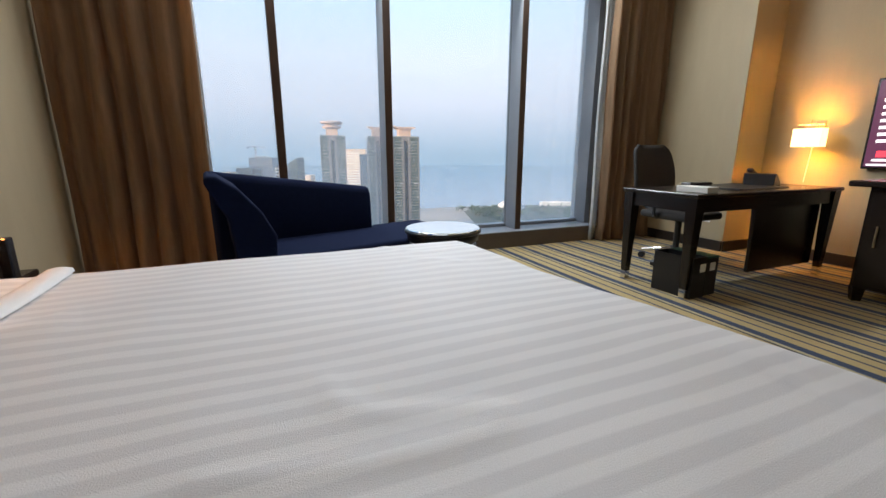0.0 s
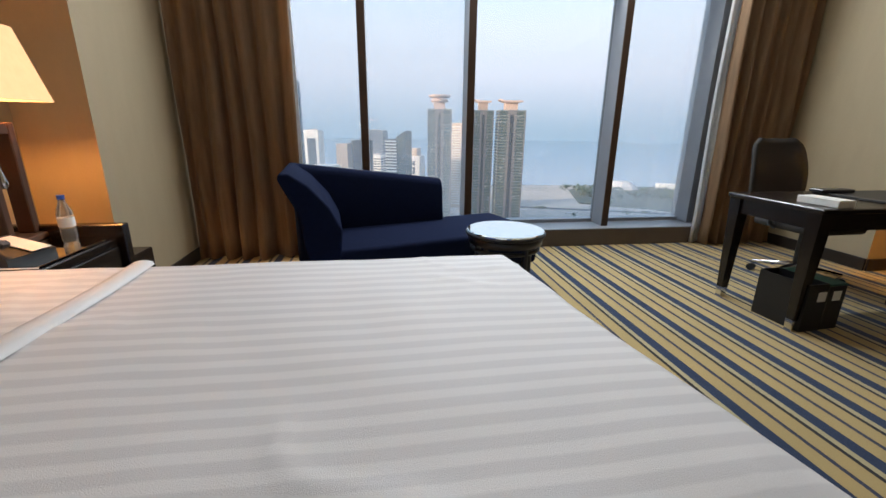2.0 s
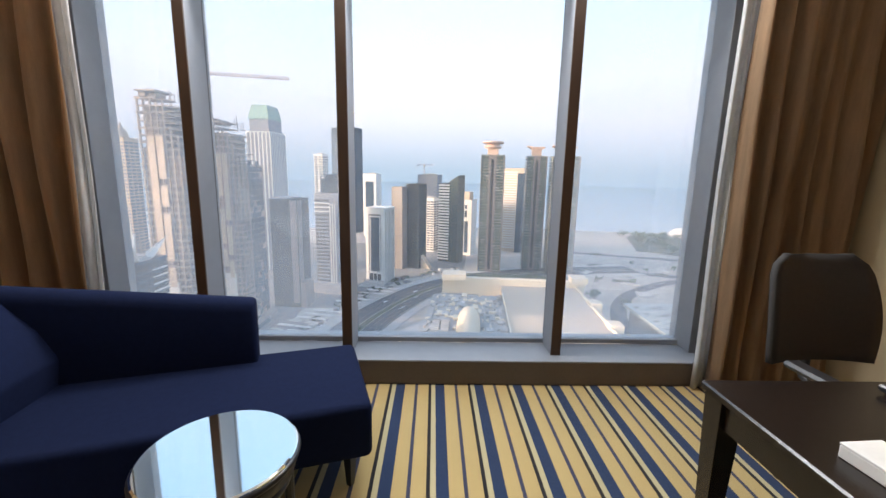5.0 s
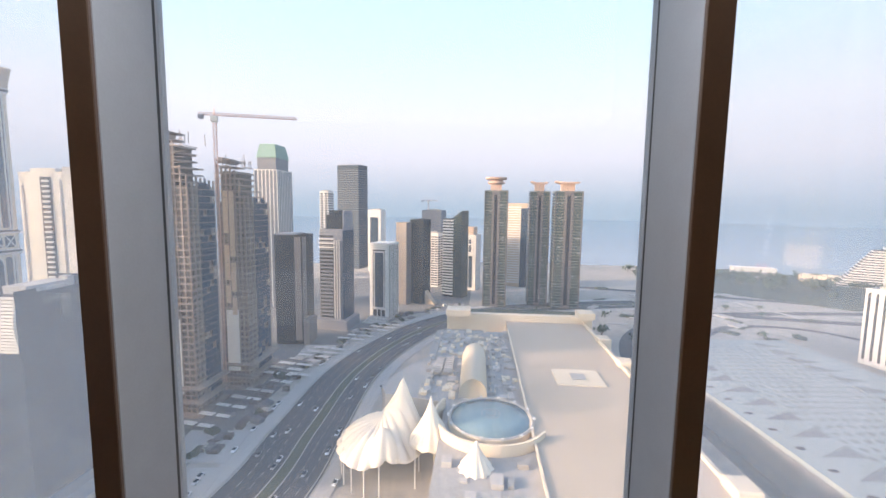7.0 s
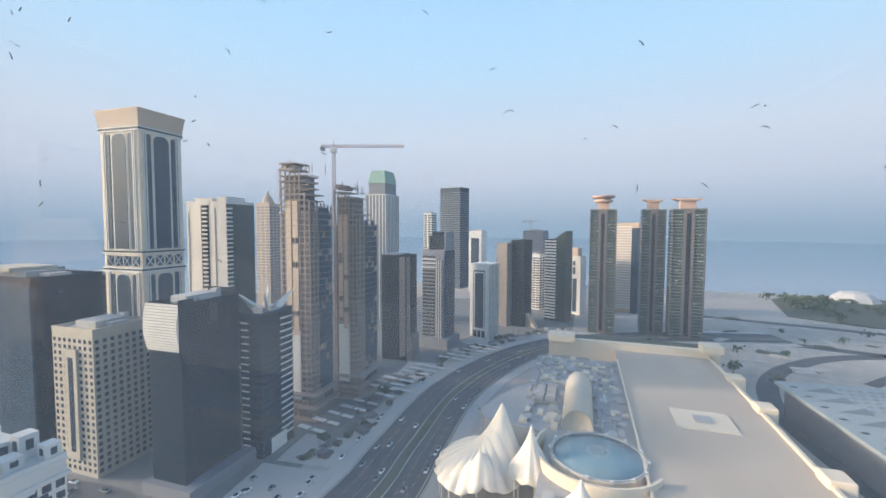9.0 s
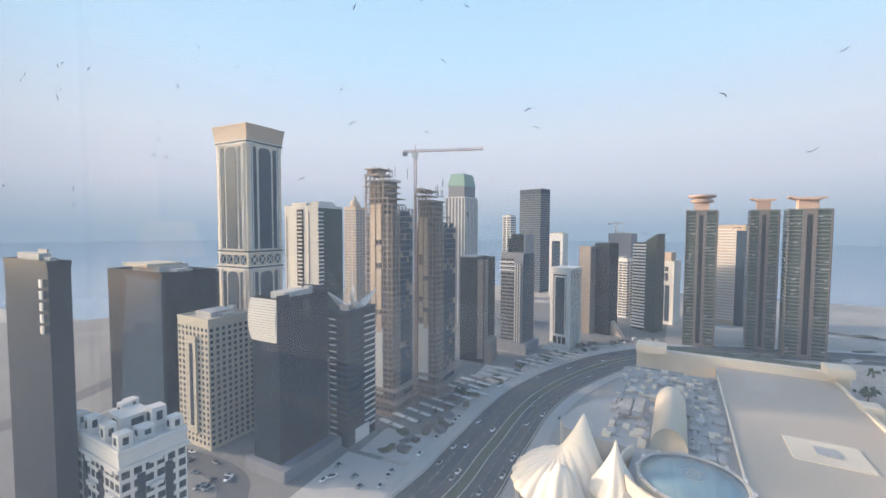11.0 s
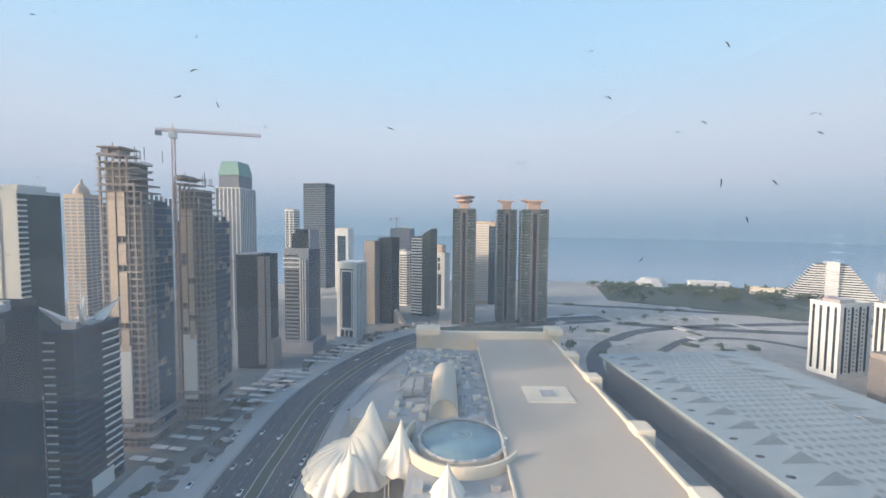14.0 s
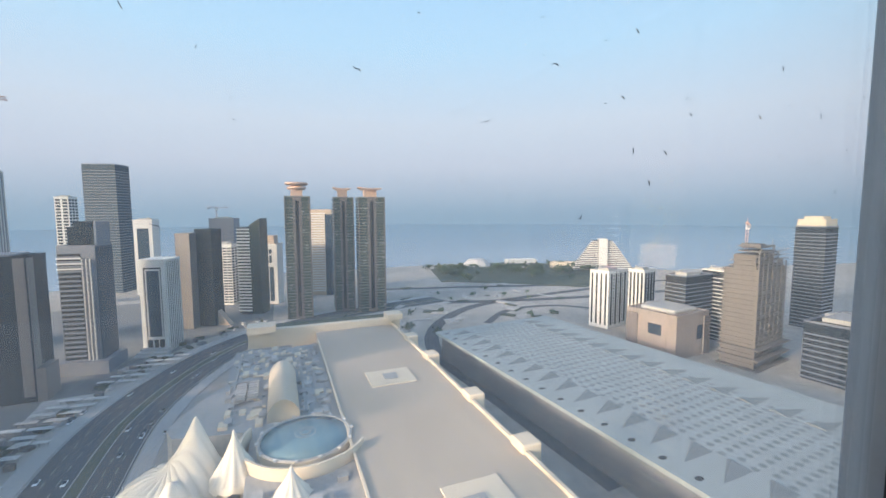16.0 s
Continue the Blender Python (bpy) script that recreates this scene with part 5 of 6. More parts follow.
part("podium", boxes((-16, 18, -18, 13, 0, 10)), M_GREYB, tw)
tower(-166, 815, 46, 34, 196, -20, M_GLASSB, "tall plain grey box tower in the haze", "slab", M_GREYB, 4.2, plant=False)
tower(-190, 716, 15, 22, 143, -10, M_WHITE, "thin white tower with a dark glass face", "wide", M_WIN, 4)
tw = tower(-57, 447, 21, 24, 80, -20, M_GLASSD, "white portal-framed building with a blue glass centre", None, M_WIN, 3.6, plant=False)
for x0, x1 in ((-10.7, -7.2), (7.2, 10.7)):
    part("portal_pier", boxes((x0, x1, -13.2, -11.8, 0, 82)), M_WHITE, tw)
each("portal_head", M_WHITE, tw, [(-7.2, 7.2, -13.2, -11.8, 75, 82), (-7.2, 7.2, -13.2, -11.8, 11, 13.5)])
each("inner_frame", M_WHITE, tw, [(-6.2, -5.2, -12.8, -12.0, 13.5, 73), (5.2, 6.2, -12.8, -12.0, 13.5, 73), (-6.2, 6.2, -12.8, -12.0, 72, 73.5)])
part("glass_centre", boxes((-5.2, 5.2, -12.4, -12.0, 13.5, 72)), M_GLASSB, tw)
for x in (-2.6, 2.0):
    part("portal_post", boxes((x, x + 0.7, -12.9, -12, 0, 11)), M_WHITE, tw)
for k in range(8):
    y = -11.6 + 3.2 * k
    part("side_fin", boxes((10.4, 11.2, y, y + 1.1, 0, 80)), M_WHITE, tw)
    part("side_fin", boxes((-11.2, -10.4, y, y + 1.1, 0, 80)), M_WHITE, tw)
part("roof_slab", boxes((-11.4, 11.4, -12, 12.6, 80, 82)), M_WHITE, tw)
part("steps", boxes((-10, 12, -19, -13.3, 0, 4), (-10, 14, -25, -19, 0, 2.6), (-10, 16, -31, -25, 0, 1.3)), M_PAVE, tw)
tw = tower(-112, 765, 26, 20, 112, -20, M_WHITE, "pale tower with an open portal top", None, M_WIN, 3.8)
part("glass_centre", boxes((-8, 8, -10.4, -10, 20, 100)), M_GLASSB, tw)
tower(-40, 514, 15, 18, 100, -28, M_BRONZE, "brown stone slab office tower", "slab", M_BRONZE, 3.6, plant=False)
tw = tower(-21, 518, 18, 20, 104, -28, M_GLASSD, "dark glass tower with a slanted foot", None, plant=False)
bm = extrude_profile([(9, 0), (22, 0), (9, 16)], -4, 4)
part("slanted_foot", bm, M_TAN, tw)
tw = tower(22, 560, 22, 20, 104, -28, M_GLASSD, "white-banded tower with a sloping dark glass wing", None, M_WHITE, 3.8, plant=False)
for k in range(27):
    part("storey_band", boxes((-11.4, 4.5, -10.6, -9.9, 3 + 3.8 * k, 5.0 + 3.8 * k)), M_WHITE, tw)
part("glass_wing", extrude_profile([(4.6, 0), (17, 0), (17, 116), (4.6, 108)], -10.8, 10), M_GLASSG, tw, "dark glass wing with a sloping top")
tower(-6, 628, 24, 16, 80, -28, M_WHITE, "pale banded office block", "wide", M_WIN, 3.6)
tower(-8, 860, 42, 30, 112, -20, M_GREYB, "grey block with site cranes in the haze", "slab", M_GREYB, 4)
tw = tower(48, 610, 26, 22, 80, -25, M_WHITE, "pale block with a stepped portal front", None, M_WIN, plant=False)
each("glass_front", M_GLASSB, tw, [(-8, 8, -11.4, -11, 4, 50), (-6, 6, -11.4, -11, 56, 74)])
each("mullion", M_WHITE, tw, [(-2.6, -2.0, -11.7, -11.3, 4, 74), (2.0, 2.6, -11.7, -11.3, 4, 74)])
each("portal_bar", M_WHITE, tw, [(-9, 9, -12.2, -11, 66, 68), (-10, 10, -12.6, -11, 51, 54)])
part("upper_block", boxes((-8, 8, -8, 8, 80, 92)), M_TAN, tw)
crane(-20, 850, GROUND + 112, 8, -14, 20, 10, "small distant tower crane over a roof")


def hotel_tower(cx, cy, w, d, label, crown_z, disc=False):
    """A residential tower of banded green bays either side of brown stone piers, with a crown block."""
    tw = tower(cx, cy, w, d, 140, -8, M_GLASSG, label, "slab", M_BALC, 3.5, plant=False)
    rr = random.Random(int(cx))
    for on_x, face, half in ((False, -d / 2, w / 2), (True, w / 2, d / 2)):
        def on(u0, u1, p0, p1, z0, z1):
            return (u0, u1, face - p1, face - p0, z0, z1) if not on_x else (face + p0, face + p1, u0, u1, z0, z1)
        part("stone_pier", boxes(on(-half * 0.30, half * 0.30, 0, 0.9, 0, 141)), M_DKSTONE, tw, "brown stone pier")
        part("pier_glazing", boxes(on(-half * 0.14, half * 0.14, 0.8, 1.05, 4, 136)), M_GLASSD, tw)
        for u in (-1.0, -0.34, 0.30, 0.96):
            part("rib", boxes(on(half * u, half * u + 0.7, 0.3, 1.1, 0, 141)), M_DKSTONE, tw)
        for _ in range(22):
            u = rr.choice((-0.9, -0.75, -0.55, 0.4, 0.6, 0.78)) * half
            z = 4 + 3.5 * rr.randrange(38)
            part("balcony_front", boxes(on(u, u + half * rr.uniform(0.1, 0.22), 0.3, 0.75, z, z + 0.8)), M_GREYROOF, tw)
    part("crown_drum", boxes((-w * 0.24, w * 0.24, -d * 0.24, d * 0.24, 140, 140 + crown_z)), M_TERRA, tw, "terracotta crown block")
    if disc:
        part("crown_disc", lathe([(9, 149), (10.5, 150), (10.5, 152), (8, 152.4), (7, 153.5), (12, 154.5), (13, 155.5), (12.4, 157), (6, 157.6)], 28), M_TERRA, tw, "round terracotta roof discs")
    else:
        c = 140 + crown_z
        roof = extrude_profile([(-w * 0.47, c + 2.6), (-w * 0.26, c), (w * 0.30, c), (w * 0.42, c + 0.9), (w * 0.42, c + 2.2), (-w * 0.2, c + 2.2), (-w * 0.47, c + 3.6)], -d * 0.38, d * 0.38)
        part("crown_roof", roof, M_TERRA, tw, "winged terracotta roof")
    return tw


hotel_tower(71, 510, 27, 27, "slim green-banded tower with a round terracotta disc crown", 11, True)
hotel_tower(126, 520, 23, 24, "slim green-banded tower with a winged terracotta crown", 10)
hotel_tower(157, 506, 31, 28, "slim green-banded tower with a winged terracotta crown", 10)
tw = tower(124, 640, 30, 24, 126, -20, M_TAN, "pinkish slab tower with a blue glass end", None, M_GLASSB, 3.6, plant=False)
for k in range(32):
    part("storey_band", boxes((-15.3, 6, -12.4, -12, 6 + 3.7 * k, 7.8 + 3.7 * k)), M_WHITE, tw)
part("glass_end", boxes((6, 15.4, -12.4, 12.4, 0, 120)), M_GLASSB, tw)
# right hand
for cx, cy, w, d, h in ((362, 314, 36, 22, 60), (376, 284, 23, 16, 63)):
    tw = tower(cx, cy, w, d, h, 10, M_WHITE, "white apartment block with dark stair slots", None, M_WIN, 3.3)
    for u in (-0.36, -0.12, 0.12, 0.36):
        part("stair_slot", boxes((w * u - 1.1, w * u + 1.1, -d / 2 - 0.3, -d / 2, 4, h - 2)), M_GLASSD, tw, "dark window slot")
        part("stair_slot", boxes((-w / 2 - 0.3, -w / 2, d * u - 0.9, d * u + 0.9, 4, h - 2)), M_GLASSD, tw, "dark window slot")
    for k in range(int(h / 3.3) - 2):
        each("window_row", M_WIN, tw, [(w * u - 0.7, w * u + 0.7, -d / 2 - 0.2, -d / 2, 5 + 3.3 * k, 6.5 + 3.3 * k) for u in (-0.24, 0, 0.24)])
tw = tower(342, 232, 46, 46, 36, 2, M_CONC, "low beige office block with roof plant", None, M_WIN, 4.5)
each("square_window", M_WIN, tw, [(-23.3, -23, -10, 2, 18, 27), (6, 14, -23.3, -23, 14, 26)])
each("corner_bay", M_DKSTONE, tw, [(15, 24, -24.2, -22.5, 0, 33), (-24, -22.6, 12, 23, 0, 33)])
part("roof_vault", boxes((-15, 18, -16, 16, 36, 39.5), bevel=1.2), M_GREYROOF, tw)
tower(384, 240, 40, 20, 63, 0, M_GLASSD, "grey banded office block", "slab", M_GREYB, 3.6)
tower(420, 232, 26, 20, 66, 0, M_GLASSD, "tan banded office block", "slab", M_WHITE, 3.6)
unfinished(376, 182, 48, 26, 93, 4, "brown unfinished tower with a crane on its roof", M_RAWWALL, False, M_RAWWALL)
crane(362, 182, GROUND + 92, -12, -20, 14, 30, "small tower crane on an unfinished roof")
tw = tower(546, 209, 26, 26, 106, 0, M_GLASSD, "dark banded tower with a pale crown", "slab", M_GREYB, 3.6, plant=False)
part("crown", boxes((-12, 12, -12, 12, 106, 114), (-8, 8, -8, 8, 114, 117)), M_BEIGE, tw)
tower(400, 130, 60, 30, 42, 0, M_GLASSD, "grey low office block", "slab", M_GREYB, 4)
tower(470, 240, 50, 30, 48, 0, M_GLASSD, "grey office block with banded windows", "slab", M_GREYB, 4)
# stepped seaside hotel
sh_ = thing("stepped_hotel", "white pyramid-shaped seaside hotel with terraced floors", "building", (705, 632, GROUND), -38)
for k in range(16):
    half = 62 - 2.7 * k
    part("terrace", boxes((-half, half, -14 + 0.3 * k, 14, 3.9 * k, 3.9 * k + 2.0)), M_WHITE, sh_)
    part("terrace_glazing", boxes((-half + 1.5, half - 1.5, -12 + 0.3 * k, 12, 3.9 * k + 2.0, 3.9 * k + 3.9)), M_WIN, sh_)
part("lift_core", boxes((-8, 8, -18, 14, 0, 66)), M_WHITE, sh_)
dm = thing("seaside_hall", "white faceted dome hall by the shore", "building", (505, 815, GROUND))
part("dome", lathe([(34, 0), (29, 8), (20, 15), (16, 16), (3, 16.5)], 9), M_PLANT, dm)
tower(575, 743, 66, 24, 17, -20, M_WHITE, "long low white building by the shore", "wide", M_GREYB, 5, plant=False)
tower(660, 690, 70, 22, 12, -35, M_CREAMW, "long low cream building by the shore", "wide", M_GREYB, 5, plant=False)

# ---- the shopping mall ----
MALL = thing("shopping_mall", "sprawling cream shopping mall roof below the window", "building", (0, 0, GROUND), -5.5)


bm = bmesh.new()
prism(bm, [(26, -10), (90, -10), (90, 346), (26, 346)], 0, 25.5)
part("main_block", bm, M_CREAM, MALL, "plain cream roof membrane")
bm = bmesh.new()
prism(bm, [(-14, 10), (26, 10), (26, 322), (-30, 322), (-30, 262), (-38, 250), (-50, 216), (-46, 206), (-14, 200)], 0, 23)
part("service_block", bm, M_GREYROOF, MALL)
part("parapet", boxes((89, 90.6, -10, 346, 25.5, 27), (25.4, 26.4, -10, 322, 25.5, 26.3)), M_CREAMW, MALL)
part("end_wall", boxes((-24, 97, 346, 352, 0, 31), (-24, -4, 336, 352, 31, 36), (84, 97, 338, 352, 31, 36)), M_CREAMW, MALL)
part("planted_terrace", boxes((-20, 92, 352, 372, 0, 29)), M_VERGE, MALL)
for y, s in ((232, 11), (116, 12)):
    sq = part("roof_curb", boxes((46 + (4 if s > 11 else 0), 72, y - s, y + s, 25.5, 26.1)), M_CREAMW, MALL)
    part("skylight", boxes((55, 63, y - 4, y + 4, 26.1, 26.7)), M_GREYROOF, sq)
for k, y in enumerate((140, 190, 255, 300)):
    part("stair_head", boxes((88, 97, y - 5, y + 5, 0, 29), bevel=0.6), M_CREAMW, MALL)
part("side_pipe_run", boxes((91, 93, 30, 330, 18, 20), (94, 96, 60, 320, 14, 15)), M_PLANT, MALL)
bm = bmesh.new()
n = 12
rows = []
for y in (205, 262, 270, 276):
    r = 7.6 if y < 265 else (5 if y < 272 else 1.2)
    rows.append([bm.verts.new((r * math.cos(3.1416 * k / n), y, 23 + 1.4 * r * math.sin(3.1416 * k / n))) for k in range(n + 1)])
for a, b in zip(rows, rows[1:]):
    for k in range(n):
        bm.faces.new((a[k], a[k + 1], b[k + 1], b[k]))
bm.faces.new(rows[0])
vault = part("vault", bm, M_CREAMW, MALL, "cream barrel-vaulted roof", True)
CX, CY = 8.5, 181
part("rotunda_drum", lathe([(19.5, 18), (19.5, 26.2), (18.5, 26.2), (18.5, 25.5)], 48, (CX, CY, 0)), M_CREAMW, MALL)
dd = part("rotunda_glass", lathe([(18.3, 24.5), (17.8, 26.2), (12, 27.3), (6, 27.9), (0.5, 28.1)], 48, (CX, CY, 0)), M_DISC, MALL, "pale blue glass disc roof", True)
for r in (2.2, 4.2):
    bm = bmesh.new()
    torus(bm, (CX, CY, 28.12 - 0.012 * r * r), r, 0.22, 36, 6)
    part("glass_ring", bm, M_PLANT, dd)
bm = bmesh.new()
torus(bm, (CX, CY, 26.3), 18.6, 0.5, 48, 6)
part("rotunda_rim", bm, M_PLANT, MALL)
for k in range(14):
    a = 6.28318 * k / 14
    part("rim_lamp", boxes((CX + 19.4 * math.cos(a) - 0.6, CX + 19.4 * math.cos(a) + 0.6, CY + 19.4 * math.sin(a) - 0.6, CY + 19.4 * math.sin(a) + 0.6, 26.2, 27.2)), M_WHITE, MALL)
bm = bmesh.new()
rows = []
for k in range(25):
    a = radians(150 + 180 * k / 24)
    rows.append([bm.verts.new((CX + r * math.cos(a), CY + r * math.sin(a), z)) for r, z in ((26, 0), (26, 28), (25, 28), (25, 23))])
for a, b in zip(rows, rows[1:]):
    for k in range(3):
        bm.faces.new((a[k], a[k + 1], b[k + 1], b[k]))
part("curved_wall", bm, M_CREAMW, MALL, "curved cream parapet wall")


def tent(bm, x, y, r, z0, z1, lobes=12):
    """A pointed fabric canopy with scalloped rim."""
    rings = []
    for j in range(9):
        s = j / 8
        rad = r * (1 - s) ** 1.4 + 0.3
        rings.append([bm.verts.new((x + rad * (1 + 0.03 * (1 - s) * math.cos(lobes * 6.28318 * k / 48)) * math.cos(6.28318 * k / 48), y + rad * (1 + 0.03 * (1 - s) * math.cos(lobes * 6.28318 * k / 48)) * math.sin(6.28318 * k / 48),
                                    z0 + (z1 - z0) * s + 0.7 * (1 - s) ** 2 * math.cos(lobes * 6.28318 * k / 48))) for k in range(48)])
    for a, b in zip(rings, rings[1:]):
        for k in range(48):
            bm.faces.new((a[k], a[(k + 1) % 48], b[(k + 1) % 48], b[k]))


def fan_canopy():
    """A scalloped, ribbed fabric canopy drawn up to two high points."""
    bm = bmesh.new()
    cx, cy, n, rings = -41.0, 179.0, 120, 22
    grid = []
    for j in range(rings + 1):
        q = j / rings
        row = []
        for k in range(n):
            a = 6.28318 * k / n
            lobe = abs(math.sin(a * 10))
            rad = (20.5 + 1.6 * lobe) * q + 0.05
            x, y = cx + rad * math.cos(a) * 0.94, cy + rad * math.sin(a) * 1.1
            z = 13.0 + 10.0 * (1 - q ** 2.2) + 1.4 * q * (lobe - 0.5)
            for px, py, h, reach in ((-31.8, 181.0, 22, 15), (-36.5, 161.8, 13, 11)):
                f = max(0.0, 1 - math.hypot(x - px, y - py) / reach)
                z += h * f ** 1.8
            row.append(bm.verts.new((x, y, z)))
        grid.append(row)
    for a, b in zip(grid, grid[1:]):
        for k in range(n):
            bm.faces.new((a[k], a[(k + 1) % n], b[(k + 1) % n], b[k]))
    return bm


fan = part("fan_canopy", fan_canopy(), M_TENT, MALL, "cream scalloped fabric canopy with two peaks", True)
md = fan.modifiers.new("cloth", "SOLIDIFY")
md.thickness = 0.15
for k in range(10):
    a = radians(100 + 20 * k)
    x, y = -41 + 18.5 * math.cos(a), 179 + 21.5 * math.sin(a)
    part("tent_post", rods(((x, y, 0), (x, y, 17), 0.3), n=6), M_WHITE, fan)
for x, y, r, z0, z1 in ((-17.9, 171.7, 9.5, 19, 39), (2, 148, 7, 22, 34)):
    bm = bmesh.new()
    tent(bm, x, y, r, z0, z1)
    tn = part("tent_canopy", bm, M_TENT, MALL, "cream pointed fabric canopy", True)
    md = tn.modifiers.new("cloth", "SOLIDIFY")
    md.thickness = 0.15
    for k in range(4):
        a = radians(45 + 90 * k)
        part("tent_post", rods(((x + r * 0.9 * math.cos(a), y + r * 0.9 * math.sin(a), 0), (x + r * 0.9 * math.cos(a), y + r * 0.9 * math.sin(a), z0 + 1), 0.3), n=6), M_WHITE, tn)
rnd = random.Random(5)
for k in range(250):
    x, y = rnd.uniform(-28, 24), rnd.uniform(205, 320)
    if abs(x) < 8.5 and y < 280 or math.hypot(x - CX, y - CY) < 27:
        continue
    w, dd_, h = rnd.uniform(0.6, 2.4), rnd.uniform(0.6, 3.6), rnd.uniform(0.4, 1.9)
    part("roof_unit", boxes((x - w, x + w, y - dd_, y + dd_, 23, 23 + h)), M_PLANT if k % 3 else M_CREAMW, MALL)
for k in range(16):
    x = -21 + 6 * (k % 2)
    y = 232 + 3.4 * (k // 2)
    part("air_handler", boxes((x - 2.5, x + 2.5, y - 1.1, y + 1.1, 24.4, 26)), M_PLANT, MALL)
for k in range(30):
    x, y = rnd.uniform(-11, 22), rnd.uniform(60, 155)
    w, dd_, h = rnd.uniform(1, 3), rnd.uniform(1, 4), rnd.uniform(0.6, 2.4)
    part("roof_unit", boxes((x - w, x + w, y - dd_, y + dd_, 23, 23 + h)), M_PLANT, MALL)
part("duct_run", boxes((10, 11.5, 210, 318, 23, 24.5), (17, 18, 205, 320, 23, 24), (-26, -24.8, 240, 320, 23, 24.2), (-26, 24, 300, 301.5, 23, 24.4), (-24, 8, 322, 323, 23, 24)), M_PLANT, MALL)

# ---- the exhibition hall ----
HALL = thing("exhibition_hall", "huge exhibition hall with a perforated pale metal roof", "building", (0, 0, GROUND), 0)
bm = bmesh.new()
prism(bm, [(148, -60), (276, -60), (266, 304), (155, 304)], 0, 20)
part("walls", bm, M_CONVW, HALL, "dark grey side wall")
bm = bmesh.new()
prism(bm, [(144, -66), (280, -66), (270, 308), (151, 308)], 20, 22)
part("roof", bm, M_CONVR, HALL)
bm = bmesh.new()
for j in range(58):
    for i in range(13):
        x = 178 + i * 5.4 + (2.7 if j % 2 else 0)
        y = -55 + j * 6.2
        bmesh.ops.create_circle(bm, cap_ends=True, segments=8, radius=1.6, matrix=Matrix.Translation((x, y, 22.02)))
tagged(part("roof_lights", bm, M_CONVD, HALL), kind="stuff")
for j in range(24):
    y = -52 + j * 15
    for side in (0, 1):
        x0 = (152, 262)[side]
        bm = bmesh.new()
        s = 1 if side == 0 else -1
        v = [bm.verts.new(p) for p in ((x0 + s * 6, y - 1, 22.02), (x0 + s * 24, y - 2, 22.02), (x0 + s * 23, y + 5.5, 23.0), (x0 + s * 24, y + 7.5, 22.02))]
        for f in ((0, 1, 2), (0, 2, 3), (1, 3, 2), (0, 3, 1)):
            bm.faces.new([v[q] for q in f])
        bmesh.ops.recalc_face_normals(bm, faces=bm.faces)
        part("roof_fold", bm, M_CONVD, HALL)
    bm = bmesh.new()
    bmesh.ops.create_circle(bm, cap_ends=True, segments=10, radius=1.7, matrix=Matrix.Translation((152.0 + 0.016 * y, y + 5, 22.03)) @ Matrix.Diagonal((1.25, 0.8, 1, 1)))
    part("roof_hole", bm, M_HOLE, HALL)

# ---- street-side clutter ----
rnd = random.Random(21)


def parking_shade(x, y, length, width, tint):
    """A long flat sun roof on two rows of posts."""
    sh = thing("shade_canopy", "long pale parking shade beside the avenue", "canopy", (x, y, GROUND + 0.1), -14, group="parking shades")
    part("roof", boxes((-length / 2, length / 2, -width / 2, width / 2, 2.6, 2.9)), tint, sh)
    for q in range(4):
        px = -length / 2 + 0.6 + q * (length - 1.2) / 3
        part("post", rods(((px, 0, 0), (px, 0, 2.6), 0.15), n=5), M_GREYB, sh)


for x0, y0, x1, y1, n, length in ((-128, 214, -112, 256, 5, 20), (-113, 284, -88, 336, 7, 27), (-76, 362, -46, 408, 6, 25), (-104, 270, -96, 282, 2, 16)):
    for k in range(n):
        u = k / (n - 1)
        for half in (-0.26, 0.26):
            parking_shade(x0 + (x1 - x0) * u + half * length, y0 + (y1 - y0) * u - half * length * 0.25, length * rnd.uniform(0.4, 0.48), rnd.uniform(2.8, 3.8), M_WHITE if rnd.random() < 0.8 else M_PAVE)
for x0, x1, y0, y1 in ((-135, -96, 120, 180), (-130, -98, 184, 212), (-112, -84, 320, 350)):
    solid("plaza", boxes((x0, x1, y0, y1, GROUND, GROUND + 0.5)), M_PAVE, "pale paved plaza beside the avenue", "plaza", "structure")

for k in range(90):
    t = rnd.randrange(34, len(AVENUE) - 30)
    a, b = Vector(AVENUE[t]), Vector(AVENUE[t + 1])
    dr = (b - a).normalized()
    nrm = Vector((dr.y, -dr.x))
    c = a - nrm * rnd.uniform(31, 52)
    bm = bmesh.new()
    w, dd_, h = rnd.uniform(1, 5), rnd.uniform(1, 3), rnd.uniform(0.8, 3)
    box(bm, -w, w, -dd_, dd_, 0, h)
    box(bm, -w * 0.9, w * 0.3, -dd_ * 0.8, dd_ * 0.6, h, h + 0.5)
    ob = solid("site_cabin", bm, (M_CONVW, M_PAVE, M_RAWWALL, M_VERGE)[k % 4], "low dusty site cabin beside the avenue", "cabin", group="site cabins")
    ob.matrix_world = pose(c.x, c.y, GROUND, 0, 0, math.degrees(math.atan2(dr.y, dr.x)) + rnd.choice((0, 68)))


def car():
    c = thing("car", "pale parked car seen from far above", "car", (0, 0, GROUND - 50), group="cars on the avenue")
    part("body", boxes((-2.2, 2.2, -0.9, 0.9, 0.3, 0.9), bevel=0.15), M_CARW, c)
    part("cabin", boxes((-1.2, 1.0, -0.78, 0.78, 0.9, 1.45), bevel=0.2), M_WIN, c)
    for x in (-1.4, 1.4):
        for y in (-0.9, 0.9):
            part("wheel", rods(((x, y - 0.1, 0.32), (x, y + 0.1, 0.32), 0.32), n=10), M_HOLE, c)
    return c


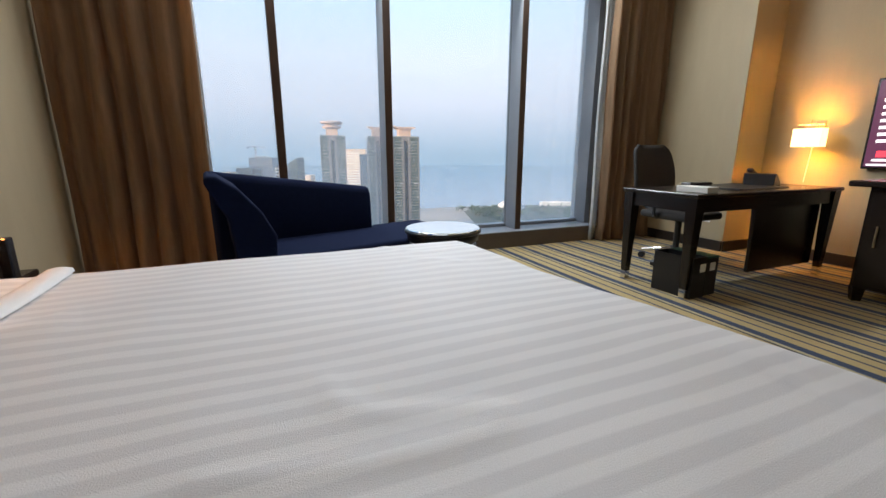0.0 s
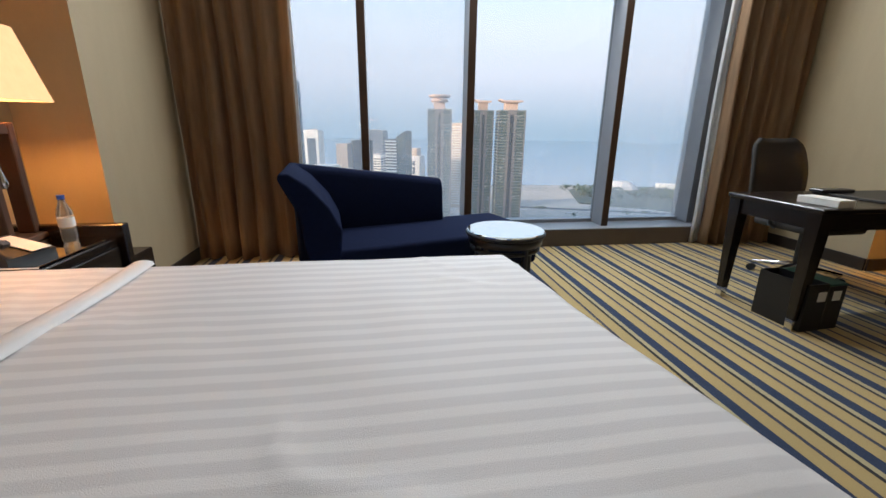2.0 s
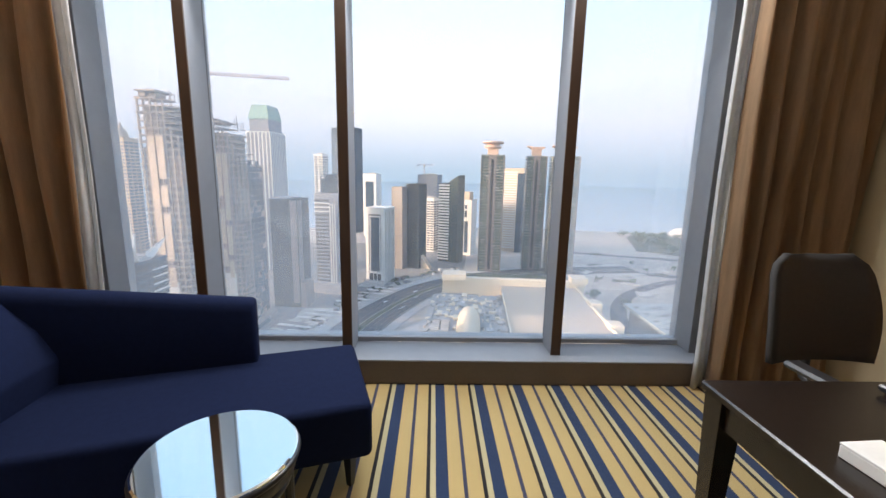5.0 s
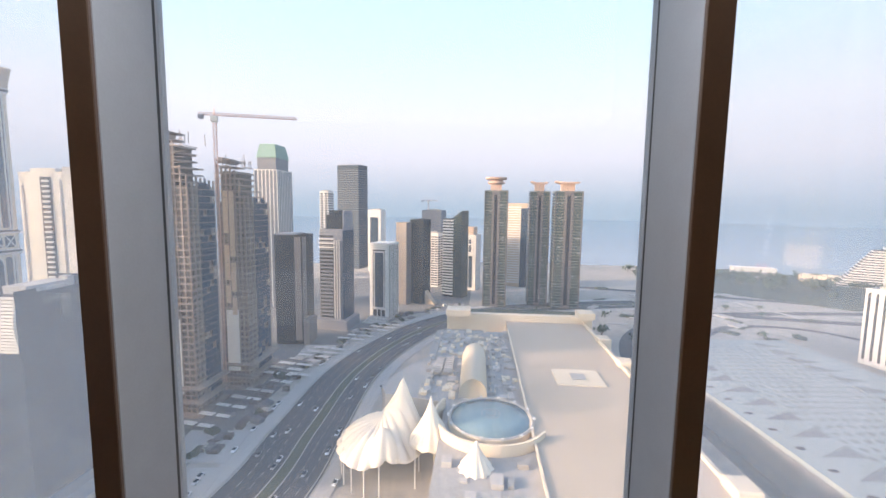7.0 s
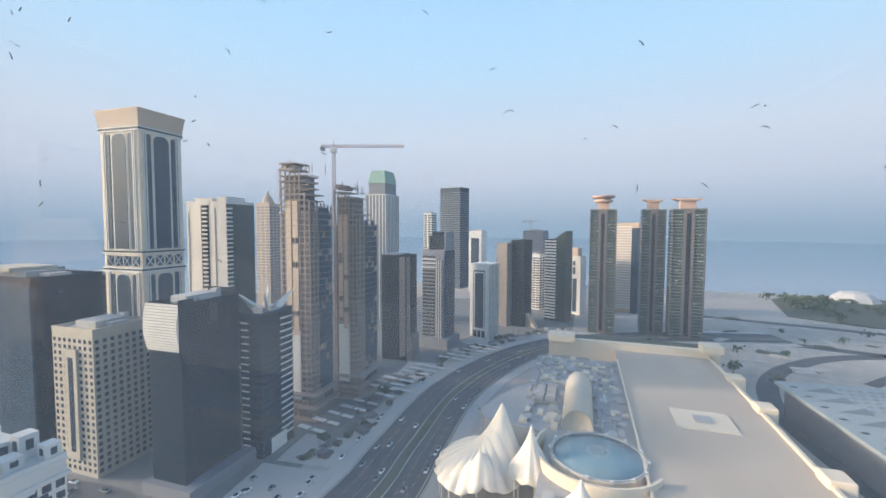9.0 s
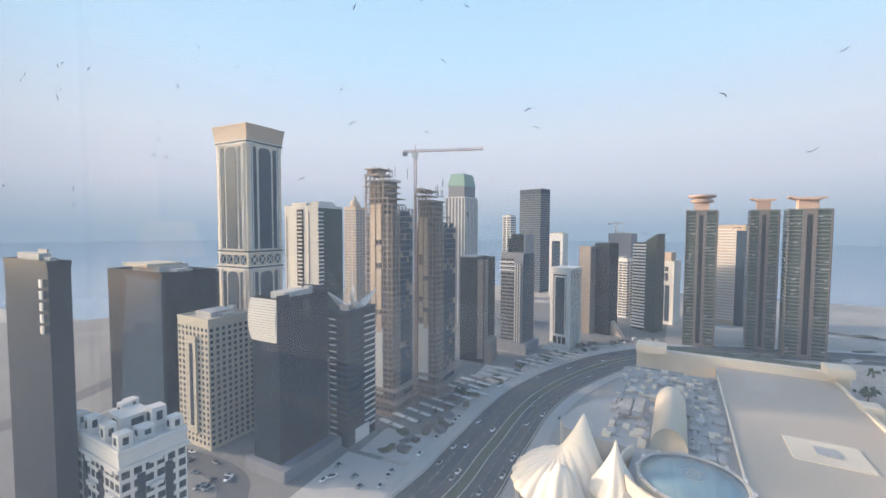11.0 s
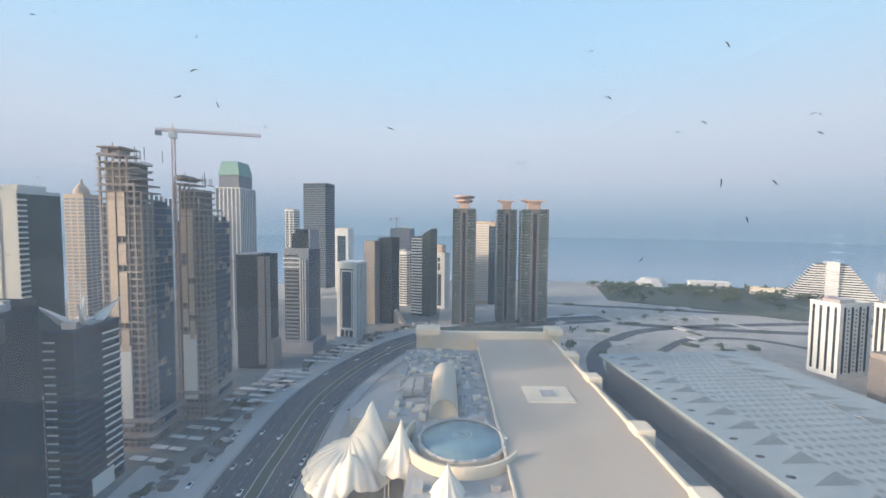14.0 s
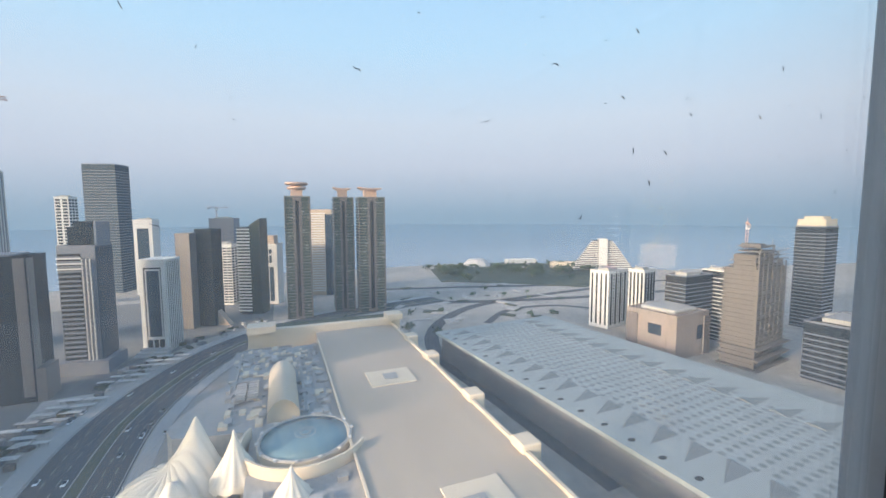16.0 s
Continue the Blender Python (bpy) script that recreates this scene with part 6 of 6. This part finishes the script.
first = car()
for k in range(60):
    t = rnd.randrange(20, len(AVENUE) - 20)
    a, b = Vector(AVENUE[t]), Vector(AVENUE[t + 1])
    dr = (b - a).normalized()
    nrm = Vector((dr.y, -dr.x))
    c = a + nrm * rnd.choice((-15.8, -10, -4, 7.2, 12, 17, -29, 28))
    ang = math.degrees(math.atan2(dr.y, dr.x))
    m = pose(c.x, c.y, GROUND + (0.16 if abs((c - a).length) < 20 else 0.3), 0, 0, ang)
    if k == 0:
        first.matrix_world = m
    else:
        copy_thing(first, m)


def tree(x, y, s, seed):
    r = random.Random(seed)
    tr = thing("tree", "dusty green tree in the haze", "tree", (x, y, GROUND), group="trees of the headland")
    part("trunk", rods(((0, 0, 0), (0.2 * s, 0, 2.5 * s), 0.35 * s, 0.2 * s), n=6), M_TRUNK, tr)
    bm = bmesh.new()
    for _ in range(26):
        p = Vector((r.gauss(0, 1.5), r.gauss(0, 1.5), 3.6 + r.gauss(0, 0.8))) * s
        q = r.uniform(0.45, 0.9) * s
        bmesh.ops.create_icosphere(bm, subdivisions=1, radius=q, matrix=Matrix.Translation(p) @ Euler((r.random() * 3, r.random() * 3, 0)).to_matrix().to_4x4() @ Matrix.Diagonal((1.2, 0.9, 0.6, 1)))
    part("crown", bm, M_LEAF, tr)


for k in range(110):
    x, y = rnd.uniform(370, 720), 0
    y = 830 - (x - 370) * 0.45 - abs(rnd.gauss(0, 75))
    tree(x, y, rnd.uniform(1.6, 3.0), k)
for k in range(24):
    tree(rnd.uniform(40, 180), rnd.uniform(375, 440), rnd.uniform(1.2, 2.0), 100 + k)
for k in range(12):
    tree(rnd.uniform(180, 400), rnd.uniform(350, 560), rnd.uniform(1.0, 1.8), 200 + k)

for k in range(26):
    x, y = rnd.uniform(-235, -165), rnd.uniform(118, 146)
    copy_thing(first, pose(x, y, GROUND + 0.13, 0, 0, rnd.choice((0, 90, 12))))
for k in range(10):
    x, y = rnd.uniform(-134, -98), rnd.uniform(122, 178)
    copy_thing(first, pose(x, y, GROUND + 0.5, 0, 0, 80))

# ---- specks on the outside of the glass ----
rnd = random.Random(8)
M_DIRT = mat("dark_dirt_speck", (0.03, 0.03, 0.035), 0.9, scale=400)
bm = bmesh.new()
for k in range(190):
    x, z = rnd.uniform(0.1, 1.42), 1.45 + abs(rnd.gauss(0.12, 0.16)) + rnd.uniform(0.0, 0.05)
    a = rnd.uniform(-0.7, 0.7) + (1.57 if rnd.random() < 0.25 else 0)
    L = rnd.choice((0.0006, 0.0008, 0.0012, 0.002, 0.0045, 0.006)) * rnd.uniform(0.7, 1.2)
    steps = 3 if L > 0.002 else 1
    p = Vector((x, 0.1845, z))
    for _ in range(steps):
        q = p + Vector((math.cos(a) * L / steps, 0, math.sin(a) * L / steps))
        box(bm, 0, (q - p).length, -0.0004, 0.0004, -rnd.uniform(0.00007, 0.00018), rnd.uniform(0.00007, 0.00018), m=Matrix.Translation(p) @ Matrix.Rotation(-a, 4, "Y"))
        p, a = q, a + rnd.uniform(-0.9, 0.9)
sp_ = part("dirt_speck", bm, M_DIRT, window, "dark specks of dirt on the glass")
tagged(sp_, kind="stuff")
